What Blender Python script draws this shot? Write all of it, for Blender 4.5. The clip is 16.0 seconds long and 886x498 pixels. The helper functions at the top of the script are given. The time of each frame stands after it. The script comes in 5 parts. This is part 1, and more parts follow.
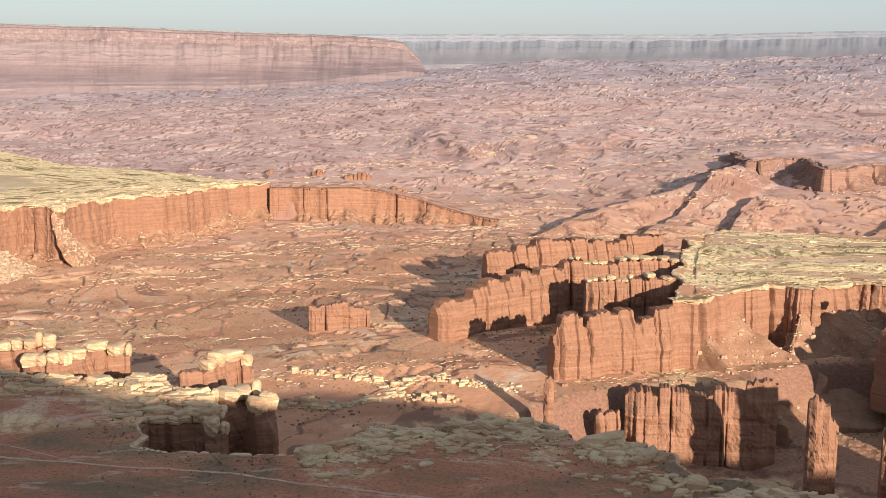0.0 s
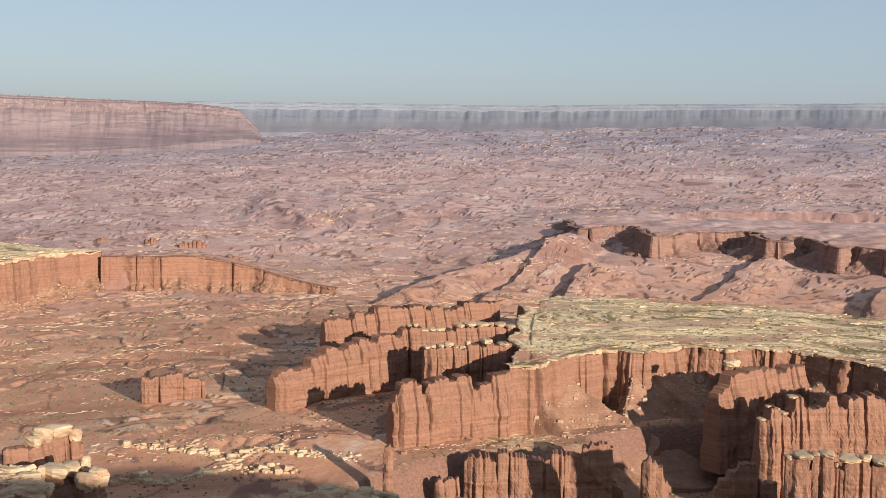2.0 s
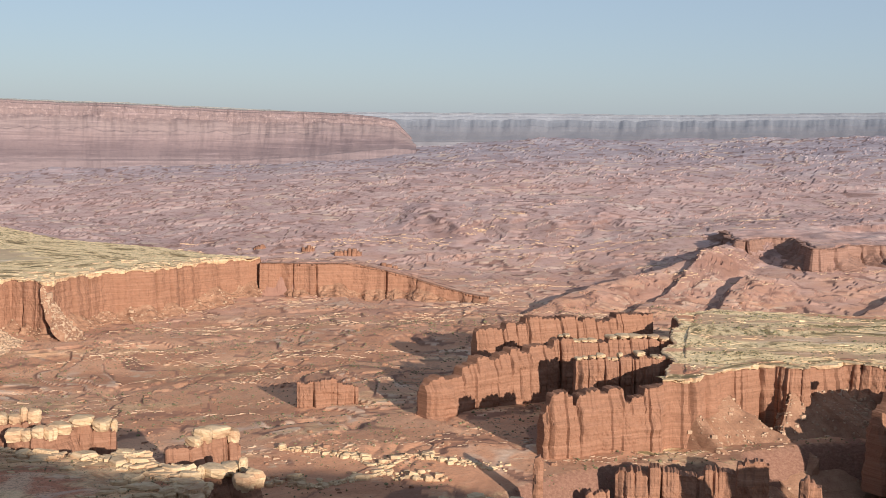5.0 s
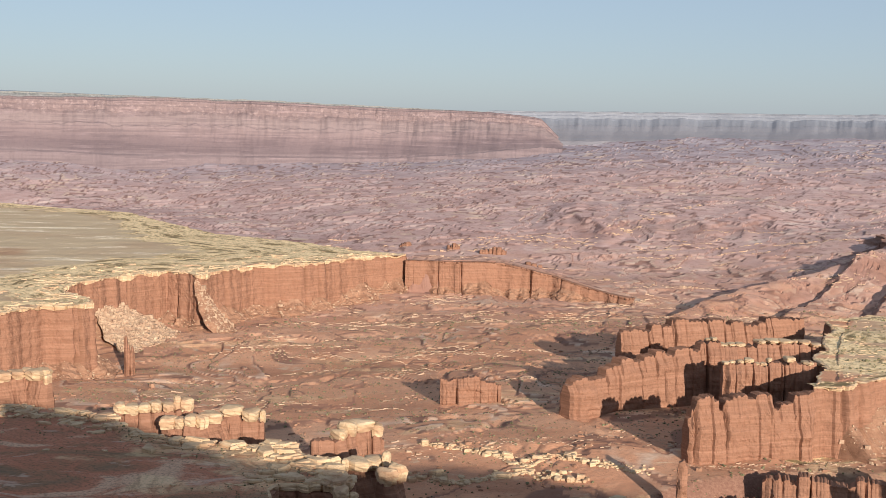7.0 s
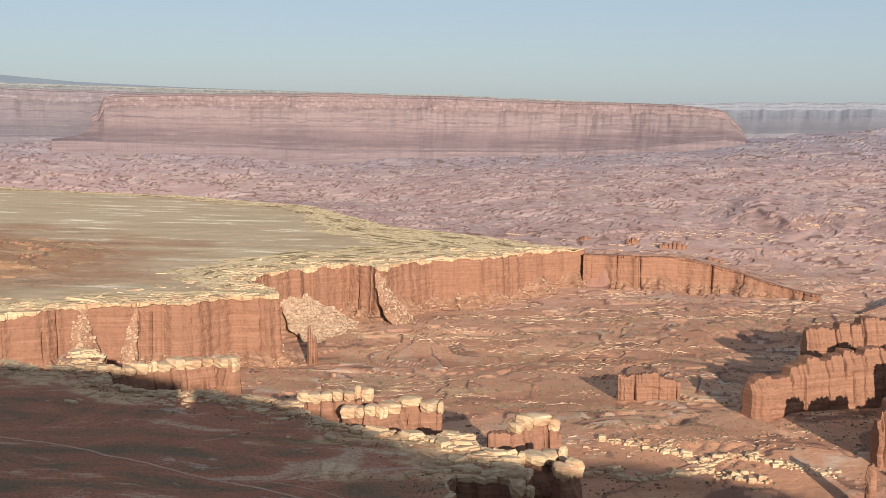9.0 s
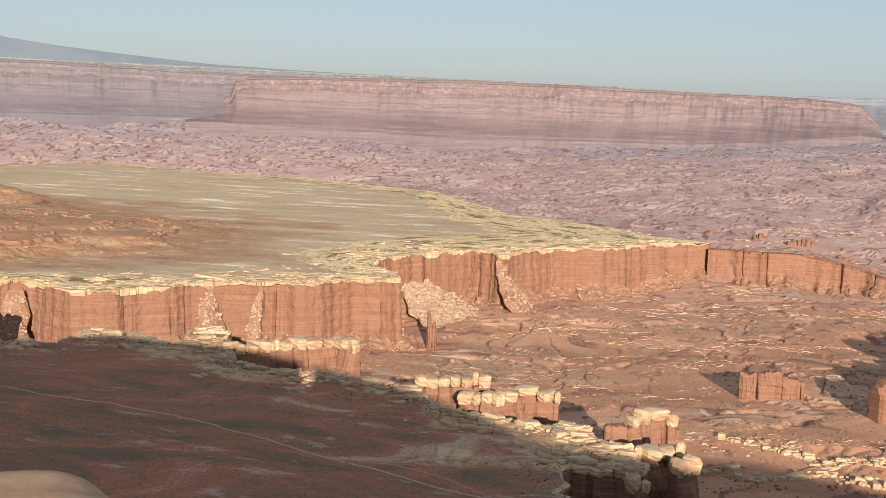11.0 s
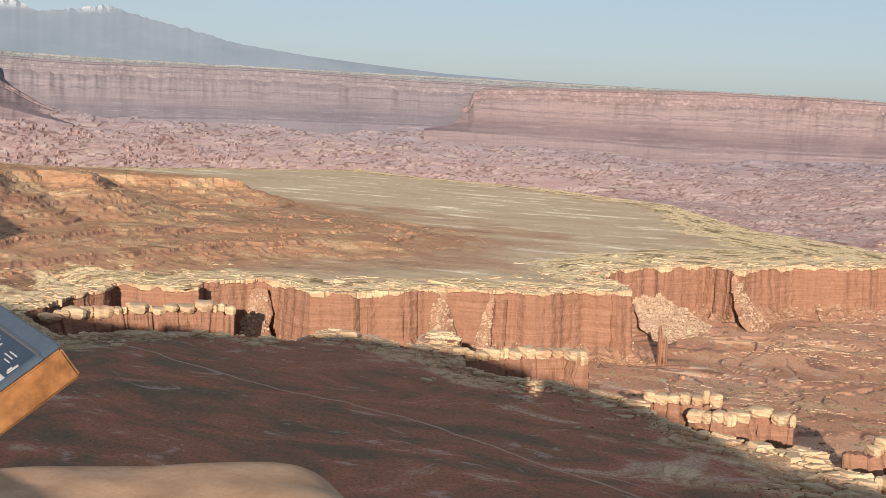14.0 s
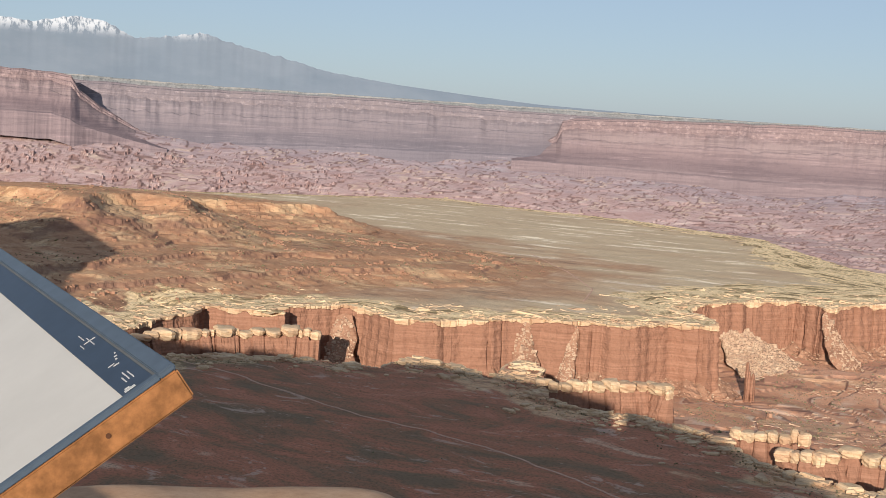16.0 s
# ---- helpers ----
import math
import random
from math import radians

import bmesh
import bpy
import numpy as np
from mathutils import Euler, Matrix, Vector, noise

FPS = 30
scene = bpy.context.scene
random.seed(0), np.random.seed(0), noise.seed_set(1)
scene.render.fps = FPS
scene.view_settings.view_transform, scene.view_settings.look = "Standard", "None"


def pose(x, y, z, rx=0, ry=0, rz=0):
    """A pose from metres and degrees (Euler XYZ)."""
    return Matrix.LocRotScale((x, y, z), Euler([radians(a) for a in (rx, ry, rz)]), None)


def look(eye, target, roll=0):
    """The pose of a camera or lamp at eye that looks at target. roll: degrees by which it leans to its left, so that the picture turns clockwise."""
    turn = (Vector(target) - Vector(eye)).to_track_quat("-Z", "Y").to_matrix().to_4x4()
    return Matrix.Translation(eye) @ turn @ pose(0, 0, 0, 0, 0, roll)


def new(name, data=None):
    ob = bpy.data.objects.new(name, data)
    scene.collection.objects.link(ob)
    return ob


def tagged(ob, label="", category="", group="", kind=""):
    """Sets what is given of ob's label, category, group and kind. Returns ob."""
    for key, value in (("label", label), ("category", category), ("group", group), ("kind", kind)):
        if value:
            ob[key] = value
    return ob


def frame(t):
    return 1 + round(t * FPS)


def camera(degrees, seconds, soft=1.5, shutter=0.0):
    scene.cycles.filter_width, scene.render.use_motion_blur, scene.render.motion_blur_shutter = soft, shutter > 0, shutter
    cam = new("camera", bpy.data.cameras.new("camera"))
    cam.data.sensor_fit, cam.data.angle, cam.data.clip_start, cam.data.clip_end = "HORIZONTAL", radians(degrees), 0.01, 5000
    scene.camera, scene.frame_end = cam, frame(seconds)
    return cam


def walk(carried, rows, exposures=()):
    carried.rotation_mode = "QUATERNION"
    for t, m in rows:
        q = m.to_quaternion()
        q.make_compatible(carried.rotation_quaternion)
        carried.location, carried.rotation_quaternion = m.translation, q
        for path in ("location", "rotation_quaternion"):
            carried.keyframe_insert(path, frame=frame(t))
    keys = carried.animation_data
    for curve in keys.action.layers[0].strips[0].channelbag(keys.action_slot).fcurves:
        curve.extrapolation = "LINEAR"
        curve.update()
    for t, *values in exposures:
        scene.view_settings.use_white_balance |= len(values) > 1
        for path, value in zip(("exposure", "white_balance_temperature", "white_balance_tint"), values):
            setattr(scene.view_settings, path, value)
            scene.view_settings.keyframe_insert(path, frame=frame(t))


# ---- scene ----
cam = camera(39.38, 16.0, soft=0.4)
ROWS = [
    (0, pose(0.0242, 0.0210, 220.0, 80.623, -0.506, -6.226)),
    (0.5, pose(0.0242, 0.0210, 220.0, 80.615, -0.464, -8.227)),
    (1, pose(0.0242, 0.0210, 220.0, 82.137, -0.511, -9.296)),
    (1.5, pose(0.0242, 0.0210, 220.0, 83.659, -0.750, -11.403)),
    (2, pose(0.0242, 0.0210, 220.0, 83.860, -1.123, -13.694)),
    (2.5, pose(0.0242, 0.0210, 220.0, 84.073, -1.259, -14.912)),
    (3, pose(0.0242, 0.0210, 220.0, 84.188, -1.254, -15.115)),
    (3.5, pose(0.0242, 0.0210, 220.0, 84.263, -1.241, -14.626)),
    (4, pose(0.0242, 0.0210, 220.0, 84.213, -1.121, -12.272)),
    (4.2, pose(0.0242, 0.0210, 220.0, 84.189, -1.044, -10.978)),
    (6.3, pose(0.0242, 0.0210, 220.0, 84.200, -1.266, -2.835)),
    (6.5, pose(0.0242, 0.0210, 220.0, 84.180, -1.272, -2.483)),
    (7, pose(0.0242, 0.0210, 220.0, 83.999, -1.193, 0.125)),
    (7.5, pose(0.0242, 0.0210, 220.0, 83.895, -0.963, 3.183)),
    (8, pose(0.0242, 0.0210, 220.0, 83.801, -0.845, 3.968)),
    (8.5, pose(0.0242, 0.0210, 220.0, 83.701, -0.647, 6.262)),
    (9, pose(0.0242, 0.0210, 220.0, 83.577, -0.650, 8.329)),
    (11.3, pose(0.0242, 0.0210, 220.0, 82.770, -1.909, 15.595)),
    (11.5, pose(0.0242, 0.0210, 220.0, 82.725, -1.946, 16.655)),
    (12, pose(0.0242, 0.0210, 220.0, 82.648, -1.999, 18.146)),
    (12.5, pose(0.0242, 0.0210, 220.0, 82.550, -2.025, 20.151)),
    (13, pose(0.0242, 0.0210, 220.0, 82.525, -2.067, 22.092)),
    (13.5, pose(0.0242, 0.0210, 220.0, 82.637, -2.169, 23.682)),
    (14, pose(0.0231, 0.0201, 220.0, 82.988, -2.302, 24.991)),
    (14.5, pose(0.0226, 0.0197, 220.0, 83.129, -2.524, 26.228)),
    (15, pose(0.0162, 0.0141, 220.0, 83.440, -2.751, 27.379)),
    (15.5, pose(0.0105, 0.0091, 220.0, 83.811, -3.019, 28.168)),
    (16, pose(0.0000, 0.0000, 220.0, 84.155, -3.025, 29.046)),
]
walk(cam, ROWS, [(0, 0.83, 6780, 10), (0.5, 0.81, 6750, 10), (1.0, 0.64, 6600, 10), (1.5, 0.525, 6320, 10), (4.2, 0.50, 6280, 10), (7.0, 0.505, 6320, 10), (9.0, 0.51, 6470, 10), (12.5, 0.58, 6650, 10), (16.0, 0.44, 6230, 10)])

# ---------------------------------------------------------------- light
SUN_TRAVEL = Vector((-0.342, 0.940, -0.240)).normalized()
world = bpy.data.worlds.new("sky")
scene.world = world
world.use_nodes = True
wn = world.node_tree
sky = wn.nodes.new("ShaderNodeTexSky")
sky.sky_type, sky.sun_disc = "NISHITA", False
sky.sun_elevation, sky.sun_rotation = radians(13.5), radians(160)
sky.altitude, sky.air_density, sky.dust_density, sky.ozone_density = 1900, 1.0, 3.5, 1.6
haze = wn.nodes.new("ShaderNodeMix")
haze.data_type = "RGBA"
haze.inputs[0].default_value, haze.inputs[7].default_value = 0.6, (3.65, 4.25, 5.2, 1)
wn.links.new(sky.outputs[0], haze.inputs[6])
wn.links.new(haze.outputs[2], wn.nodes["Background"].inputs[0])
wn.nodes["Background"].inputs[1].default_value = 0.081
sun_data = bpy.data.lights.new("sun", "SUN")
sun_data.energy, sun_data.angle, sun_data.color = 5.0, radians(0.5), (1.0, 0.875, 0.745)
sun = new("sun", sun_data)
sun.matrix_world = look((0, 0, 900), Vector((0, 0, 900)) + SUN_TRAVEL)


# ---------------------------------------------------------------- noise on arrays
def hash2(ix, iy, seed):
    h = (ix * 374761393 + iy * 668265263 + seed * 974711) & 0xFFFFFFFF
    h = ((h ^ (h >> 13)) * 1274126177) & 0xFFFFFFFF
    return ((h ^ (h >> 16)) & 0xFFFFFF) / float(0xFFFFFF)


def perlin(x, y, seed=0):
    x, y = np.asarray(x, float), np.asarray(y, float)
    fx, fy = np.floor(x), np.floor(y)
    ix, iy = fx.astype(np.int64), fy.astype(np.int64)
    x, y = x - fx, y - fy
    u, v = x * x * x * (x * (6 * x - 15) + 10), y * y * y * (y * (6 * y - 15) + 10)
    tot = 0
    for a in (0, 1):
        for b in (0, 1):
            g = hash2(ix + a, iy + b, seed) * 2 * np.pi
            d = np.cos(g) * (x - a) + np.sin(g) * (y - b)
            tot = tot + d * (u if a else 1 - u) * (v if b else 1 - v)
    return tot * 1.5


def fbm(x, y, octaves=4, seed=0, gain=0.5):
    tot, amp = 0, 1.0
    for k in range(octaves):
        tot = tot + amp * perlin(x * 2 ** k, y * 2 ** k, seed + 17 * k)
        amp *= gain
    return tot


def ridged(x, y, octaves=4, seed=0):
    tot, amp = 0, 0.55
    for k in range(octaves):
        tot = tot + amp * (1 - np.abs(perlin(x * 2 ** k, y * 2 ** k, seed + 31 * k)) * 2)
        amp *= 0.5
    return tot


def smooth(a, b, x):
    t = np.clip((np.asarray(x, float) - a) / (b - a), 0, 1)
    return t * t * (3 - 2 * t)


def terrace(h, step, sharp=0.75):
    k = np.floor(h / step)
    f = h / step - k
    return step * (k + smooth(sharp, 1.0, f))


def signed(px, py, poly):
    """Distance to the outline of a polygon, positive inside."""
    px, py = np.ravel(px), np.ravel(py)
    best, inside = np.full(px.shape, 1e18), np.zeros(px.shape, bool)
    for (x0, y0), (x1, y1) in zip(poly, poly[1:] + poly[:1]):
        dx, dy = x1 - x0, y1 - y0
        t = np.clip(((px - x0) * dx + (py - y0) * dy) / (dx * dx + dy * dy + 1e-9), 0, 1)
        best = np.minimum(best, (px - x0 - t * dx) ** 2 + (py - y0 - t * dy) ** 2)
        if y0 != y1:
            cross = (y0 > py) != (y1 > py)
            inside ^= cross & (px < (x1 - x0) * (py - y0) / (y1 - y0) + x0)
    return np.where(inside, 1, -1) * np.sqrt(best)


# ---------------------------------------------------------------- materials
def shader(name, rough=0.9):
    m = bpy.data.materials.new(name)
    m.use_nodes = True
    nt = m.node_tree
    b = nt.nodes["Principled BSDF"]
    b.inputs["Roughness"].default_value = rough
    b.inputs["Specular IOR Level"].default_value = 0.15
    return m, nt, b


def node(nt, kind, **sets):
    n = nt.nodes.new(kind)
    for key, value in sets.items():
        n.inputs[key].default_value = value
    return n


def coords(nt, scale):
    """World position scaled along each axis."""
    g = nt.nodes.new("ShaderNodeNewGeometry")
    m = nt.nodes.new("ShaderNodeVectorMath")
    m.operation = "MULTIPLY"
    m.inputs[1].default_value = scale
    nt.links.new(g.outputs["Position"], m.inputs[0])
    return m.outputs[0]


def noise_fac(nt, scale, detail=6, rough=0.6, distortion=0.0):
    n = node(nt, "ShaderNodeTexNoise", Scale=1.0, Detail=detail, Roughness=rough, Distortion=distortion)
    nt.links.new(coords(nt, scale), n.inputs["Vector"])
    return n.outputs["Fac"]


def ramp(nt, fac, stops):
    r = nt.nodes.new("ShaderNodeValToRGB")
    e = r.color_ramp.elements
    while len(e) < len(stops):
        e.new(0.5)
    for el, (p, c) in zip(e, stops):
        el.position, el.color = p, (*c, 1) if len(c) == 3 else (c[0], c[0], c[0], 1)
    nt.links.new(fac, r.inputs[0])
    return r.outputs[0]


def grey(nt, fac, a, b):
    return ramp(nt, fac, [(a, (0, 0, 0)), (b, (1, 1, 1))])


def mix(nt, fac, a, b, kind="MIX"):
    n = nt.nodes.new("ShaderNodeMix")
    n.data_type, n.blend_type = "RGBA", kind
    for sock, val in ((n.inputs[0], fac), (n.inputs[6], a), (n.inputs[7], b)):
        if isinstance(val, (int, float)):
            sock.default_value = val
        elif isinstance(val, tuple):
            sock.default_value = (*val, 1)
        else:
            nt.links.new(val, sock)
    return n.outputs[2]


def times(nt, a, b):
    n = nt.nodes.new("ShaderNodeMath")
    n.operation = "MULTIPLY"
    for sock, val in ((n.inputs[0], a), (n.inputs[1], b)):
        if isinstance(val, (int, float)):
            sock.default_value = val
        else:
            nt.links.new(val, sock)
    return n.outputs[0]


def attr(nt, name):
    a = nt.nodes.new("ShaderNodeAttribute")
    a.attribute_name = name
    return a.outputs["Fac"]


def bump(nt, b, fac, strength, distance):
    n = node(nt, "ShaderNodeBump", Strength=strength, Distance=distance)
    nt.links.new(fac, n.inputs["Height"])
    nt.links.new(n.outputs[0], b.inputs["Normal"])


def rock(name, dark, mid, light, band=(0.008, 0.008, 0.5), grain=0.5, dist=1.2, streaks=0.22, stain=None, lines=0.4):
    """Layered sandstone: bands along z, streaks down the face, grain."""
    m, nt, b = shader(name)
    bands = ramp(nt, noise_fac(nt, band, 8, 0.7), [(0.32, dark), (0.5, mid), (0.68, light)])
    streak = grey(nt, noise_fac(nt, (0.16, 0.16, 0.012), 4, 0.6), 0.35, 0.7)
    c = mix(nt, times(nt, streak, streaks), bands, dark)
    thin = grey(nt, noise_fac(nt, (0.012, 0.012, 1.1), 5, 0.7), 0.54, 0.62)
    c = mix(nt, times(nt, thin, lines), c, tuple(v * 0.62 for v in dark))
    spots = grey(nt, noise_fac(nt, (grain, grain, grain), 7, 0.75), 0.4, 0.68)
    c = mix(nt, times(nt, spots, 0.35), c, light)
    pits = grey(nt, noise_fac(nt, (grain * 0.8, grain * 0.8, grain * 0.5), 6, 0.72), 0.56, 0.64)
    c = mix(nt, times(nt, pits, 0.4), c, tuple(v * 0.6 for v in dark))
    if stain:
        c = mix(nt, times(nt, grey(nt, noise_fac(nt, (0.03, 0.03, 0.16), 5, 0.65), 0.48, 0.62), 0.75), c, stain)
    nt.links.new(c, b.inputs["Base Color"])
    relief = mix(nt, 0.09, noise_fac(nt, (0.03, 0.03, 0.9), 6, 0.75), noise_fac(nt, (0.45, 0.45, 0.06), 5, 0.7))
    relief = mix(nt, 0.4, relief, noise_fac(nt, (0.5, 0.5, 0.6), 6, 0.75))
    bump(nt, b, relief, 0.6, dist)
    return m


M_CLIFF = rock("red_sandstone", (0.205, 0.103, 0.064), (0.265, 0.136, 0.086), (0.335, 0.182, 0.119), (0.015, 0.015, 0.5), 0.6, 1.2, 0.06, lines=0.3)
M_CAP = rock("pale_caprock", (0.41, 0.275, 0.16), (0.57, 0.41, 0.25), (0.68, 0.52, 0.34), (0.02, 0.02, 0.5), 0.5, 0.6, 0.22, (0.40, 0.24, 0.145))
def far_material(name, stops, tone, pale=0.35):
    """Far cliffs with haze put into their colours: colour by level from rim to foot, broken pale ledges, dark cracks in
    the sheer band.
    """
    m, nt, b = shader(name, 0.95)
    wob = nt.nodes.new("ShaderNodeMath")
    wob.operation = "MULTIPLY_ADD"
    nt.links.new(noise_fac(nt, (0.006, 0.006, 0.004), 6, 0.6), wob.inputs[0])
    wob.inputs[1].default_value = 0.14
    nt.links.new(attr(nt, "level"), wob.inputs[2])
    c = ramp(nt, wob.outputs[0], stops)
    streak = times(nt, grey(nt, noise_fac(nt, (0.07, 0.07, 0.05), 6, 0.75), 0.5, 0.66), attr(nt, "sheer"))
    c = mix(nt, times(nt, streak, 0.5), c, tone)
    c = mix(nt, times(nt, grey(nt, noise_fac(nt, (0.004, 0.004, 0.12), 6, 0.65), 0.49, 0.56), 0.35), c, tone)
    light = times(nt, grey(nt, noise_fac(nt, (0.05, 0.05, 0.07), 6, 0.72), 0.52, 0.66), attr(nt, "sheer"))
    c = mix(nt, times(nt, light, 0.6), c, tuple(min(1, v * 1.35) for v in stops[3][1]))
    thin = times(nt, grey(nt, noise_fac(nt, (0.004, 0.004, 0.13), 8, 0.7), 0.55, 0.60), grey(nt, noise_fac(nt, (0.012, 0.012, 0.01), 4, 0.6), 0.42, 0.6))
    c = mix(nt, times(nt, thin, pale), c, tuple(min(1, v * 1.5) for v in stops[-2][1]))
    c = mix(nt, times(nt, grey(nt, noise_fac(nt, (0.04, 0.04, 0.06), 7, 0.72, 0.4), 0.5, 0.7), 0.3), c, tone)
    nt.links.new(c, b.inputs["Base Color"])
    bump(nt, b, noise_fac(nt, (0.05, 0.05, 0.09), 7, 0.75), 0.3, 4)
    return m


M_TALUS = rock("talus", (0.20, 0.105, 0.068), (0.295, 0.162, 0.102), (0.40, 0.24, 0.155), (0.06, 0.06, 0.06), 0.9, 2.0)
M_FAR = far_material("far_cliff", [(0.05, (0.165, 0.155, 0.15)), (0.085, (0.212, 0.158, 0.155)), (0.34, (0.225, 0.168, 0.163)), (0.39, (0.29, 0.222, 0.212)), (0.50, (0.305, 0.232, 0.222)), (0.60, (0.29, 0.215, 0.208)), (0.80, (0.235, 0.172, 0.172)), (0.95, (0.235, 0.175, 0.175)), (1.05, (0.245, 0.187, 0.187))], (0.135, 0.10, 0.107), 0.6)
# two paler, bluer copies of the far cliff with more haze in their colours
M_FAR_HAZE_BLUE = far_material("haze_blue_cliff", [(0.05, (0.15, 0.17, 0.20)), (0.09, (0.26, 0.265, 0.285)), (0.16, (0.20, 0.216, 0.25)), (0.40, (0.205, 0.22, 0.25)), (0.6, (0.21, 0.212, 0.235)), (1.05, (0.215, 0.208, 0.225))], (0.19, 0.205, 0.238), 0.2)
M_FAR_HAZE_PALE = far_material("haze_paled_cliff", [(0.05, (0.20, 0.20, 0.20)), (0.085, (0.175, 0.15, 0.158)), (0.34, (0.19, 0.16, 0.166)), (0.40, (0.245, 0.207, 0.212)), (0.7, (0.235, 0.196, 0.203)), (1.05, (0.20, 0.175, 0.19))], (0.145, 0.13, 0.147), 0.5)
M_WOODED = far_material("wooded_rim", [(0.05, (0.14, 0.155, 0.155)), (0.12, (0.30, 0.285, 0.265)), (0.2, (0.16, 0.17, 0.17)), (0.4, (0.21, 0.205, 0.205)), (0.6, (0.15, 0.16, 0.17)), (1.0, (0.16, 0.165, 0.175))], (0.10, 0.115, 0.125))
# red sandstone muted for the ridge: distance haze mixed into its colours
M_RIDGE = rock("haze_muted_red_sandstone", (0.185, 0.103, 0.078), (0.24, 0.14, 0.106), (0.31, 0.19, 0.147), (0.015, 0.015, 0.4), 0.4, 1.4, 0.18, lines=0.3)
M_SCREE = rock("pale_scree", (0.29, 0.175, 0.115), (0.41, 0.28, 0.19), (0.54, 0.41, 0.285), (0.1, 0.1, 0.1), 0.8, 1.0, lines=0.0)


def ground_material():
    m, nt, b = shader("desert_ground", 0.95)
    n1 = noise_fac(nt, (0.006, 0.012, 0.02), 8, 0.62, 0.6)
    n2 = noise_fac(nt, (0.05, 0.09, 0.1), 7, 0.68, 0.3)
    n3 = noise_fac(nt, (0.3, 0.5, 0.5), 7, 0.75)
    red = ramp(nt, n1, [(0.3, (0.43, 0.205, 0.12)), (0.5, (0.57, 0.29, 0.17)), (0.68, (0.65, 0.37, 0.23))])
    red = mix(nt, times(nt, grey(nt, n2, 0.52, 0.72), 0.5), red, (0.50, 0.33, 0.22))
    red = mix(nt, times(nt, grey(nt, n3, 0.5, 0.62), 0.4), red, (0.22, 0.12, 0.072))
    # thin pale ledges that follow the slopes
    led = times(nt, grey(nt, noise_fac(nt, (0.012, 0.03, 0.35), 6, 0.6, 0.2), 0.60, 0.66), grey(nt, n2, 0.45, 0.6))
    red = mix(nt, times(nt, led, 0.8), red, (0.60, 0.47, 0.33))
    # green-brown flats with pale streaks
    flat = ramp(nt, noise_fac(nt, (0.0045, 0.022, 0.02), 10, 0.72, 0.2), [(0.35, (0.50, 0.38, 0.24)), (0.52, (0.56, 0.43, 0.275)), (0.565, (0.60, 0.465, 0.30)), (0.60, (0.86, 0.74, 0.54))])
    flat = mix(nt, times(nt, grey(nt, noise_fac(nt, (0.003, 0.004, 0.02), 5, 0.6), 0.5, 0.66), 0.4), flat, (0.42, 0.265, 0.16))
    lines = times(nt, grey(nt, noise_fac(nt, (0.006, 0.006, 0.22), 7, 0.7), 0.555, 0.585), grey(nt, noise_fac(nt, (0.02, 0.02, 0.02), 5, 0.65), 0.45, 0.55))
    bright = times(nt, grey(nt, noise_fac(nt, (0.007, 0.007, 0.16), 8, 0.75), 0.56, 0.62), grey(nt, n2, 0.42, 0.56))
    red = mix(nt, times(nt, attr(nt, "orange"), 0.75), red, ramp(nt, n2, [(0.32, (0.25, 0.13, 0.07)), (0.5, (0.36, 0.195, 0.105)), (0.68, (0.47, 0.29, 0.165))]))
    red = mix(nt, times(nt, times(nt, bright, attr(nt, "orange")), 0.55), red, (0.62, 0.44, 0.27))
    red = mix(nt, times(nt, times(nt, lines, attr(nt, "orange")), 0.75), red, (0.17, 0.085, 0.055))
    red = mix(nt, attr(nt, "rubble"), red, ramp(nt, n3, [(0.34, (0.17, 0.088, 0.056)), (0.5, (0.27, 0.148, 0.094)), (0.66, (0.42, 0.26, 0.17))]))
    c = mix(nt, attr(nt, "flat"), red, flat)
    # browner soil of the near flats: swirls of red, olive scrub and pale crust
    soil = ramp(nt, noise_fac(nt, (0.007, 0.013, 0.02), 9, 0.66, 1.4), [(0.38, (0.225, 0.15, 0.09)), (0.45, (0.33, 0.168, 0.095)), (0.52, (0.45, 0.182, 0.104)), (0.58, (0.50, 0.215, 0.127)), (0.63, (0.62, 0.385, 0.25))])
    soil = mix(nt, times(nt, grey(nt, noise_fac(nt, (0.45, 0.45, 0.45), 5, 0.78), 0.5, 0.58), 0.6), soil, (0.135, 0.098, 0.06))
    soil = mix(nt, times(nt, grey(nt, noise_fac(nt, (0.018, 0.04, 0.05), 8, 0.74, 0.9), 0.58, 0.63), 0.6), soil, (0.58, 0.42, 0.32))
    c = mix(nt, attr(nt, "soil"), c, soil)
    # slickrock: thin ledges that run along the rims, pale crust, olive scrub in the joints
    run = nt.nodes.new("ShaderNodeCombineXYZ")
    nt.links.new(times(nt, attr(nt, "inward"), 0.055), run.inputs[2])
    add = nt.nodes.new("ShaderNodeVectorMath")
    add.operation = "ADD"
    nt.links.new(coords(nt, (0.011, 0.011, 0.0)), add.inputs[0])
    nt.links.new(run.outputs[0], add.inputs[1])
    strata = node(nt, "ShaderNodeTexNoise", Scale=1.0, Detail=8.0, Roughness=0.72, Distortion=0.25)
    nt.links.new(add.outputs[0], strata.inputs["Vector"])
    pale = ramp(nt, strata.outputs["Fac"], [(0.40, (0.24, 0.175, 0.085)), (0.45, (0.47, 0.34, 0.175)), (0.475, (0.81, 0.60, 0.335)), (0.56, (0.93, 0.72, 0.42)), (0.62, (0.50, 0.35, 0.18))])
    pale = mix(nt, times(nt, grey(nt, noise_fac(nt, (0.3, 0.45, 0.4), 6, 0.75), 0.53, 0.66), 0.32), pale, (0.30, 0.205, 0.09))
    vor = node(nt, "ShaderNodeTexVoronoi", Scale=1.0)
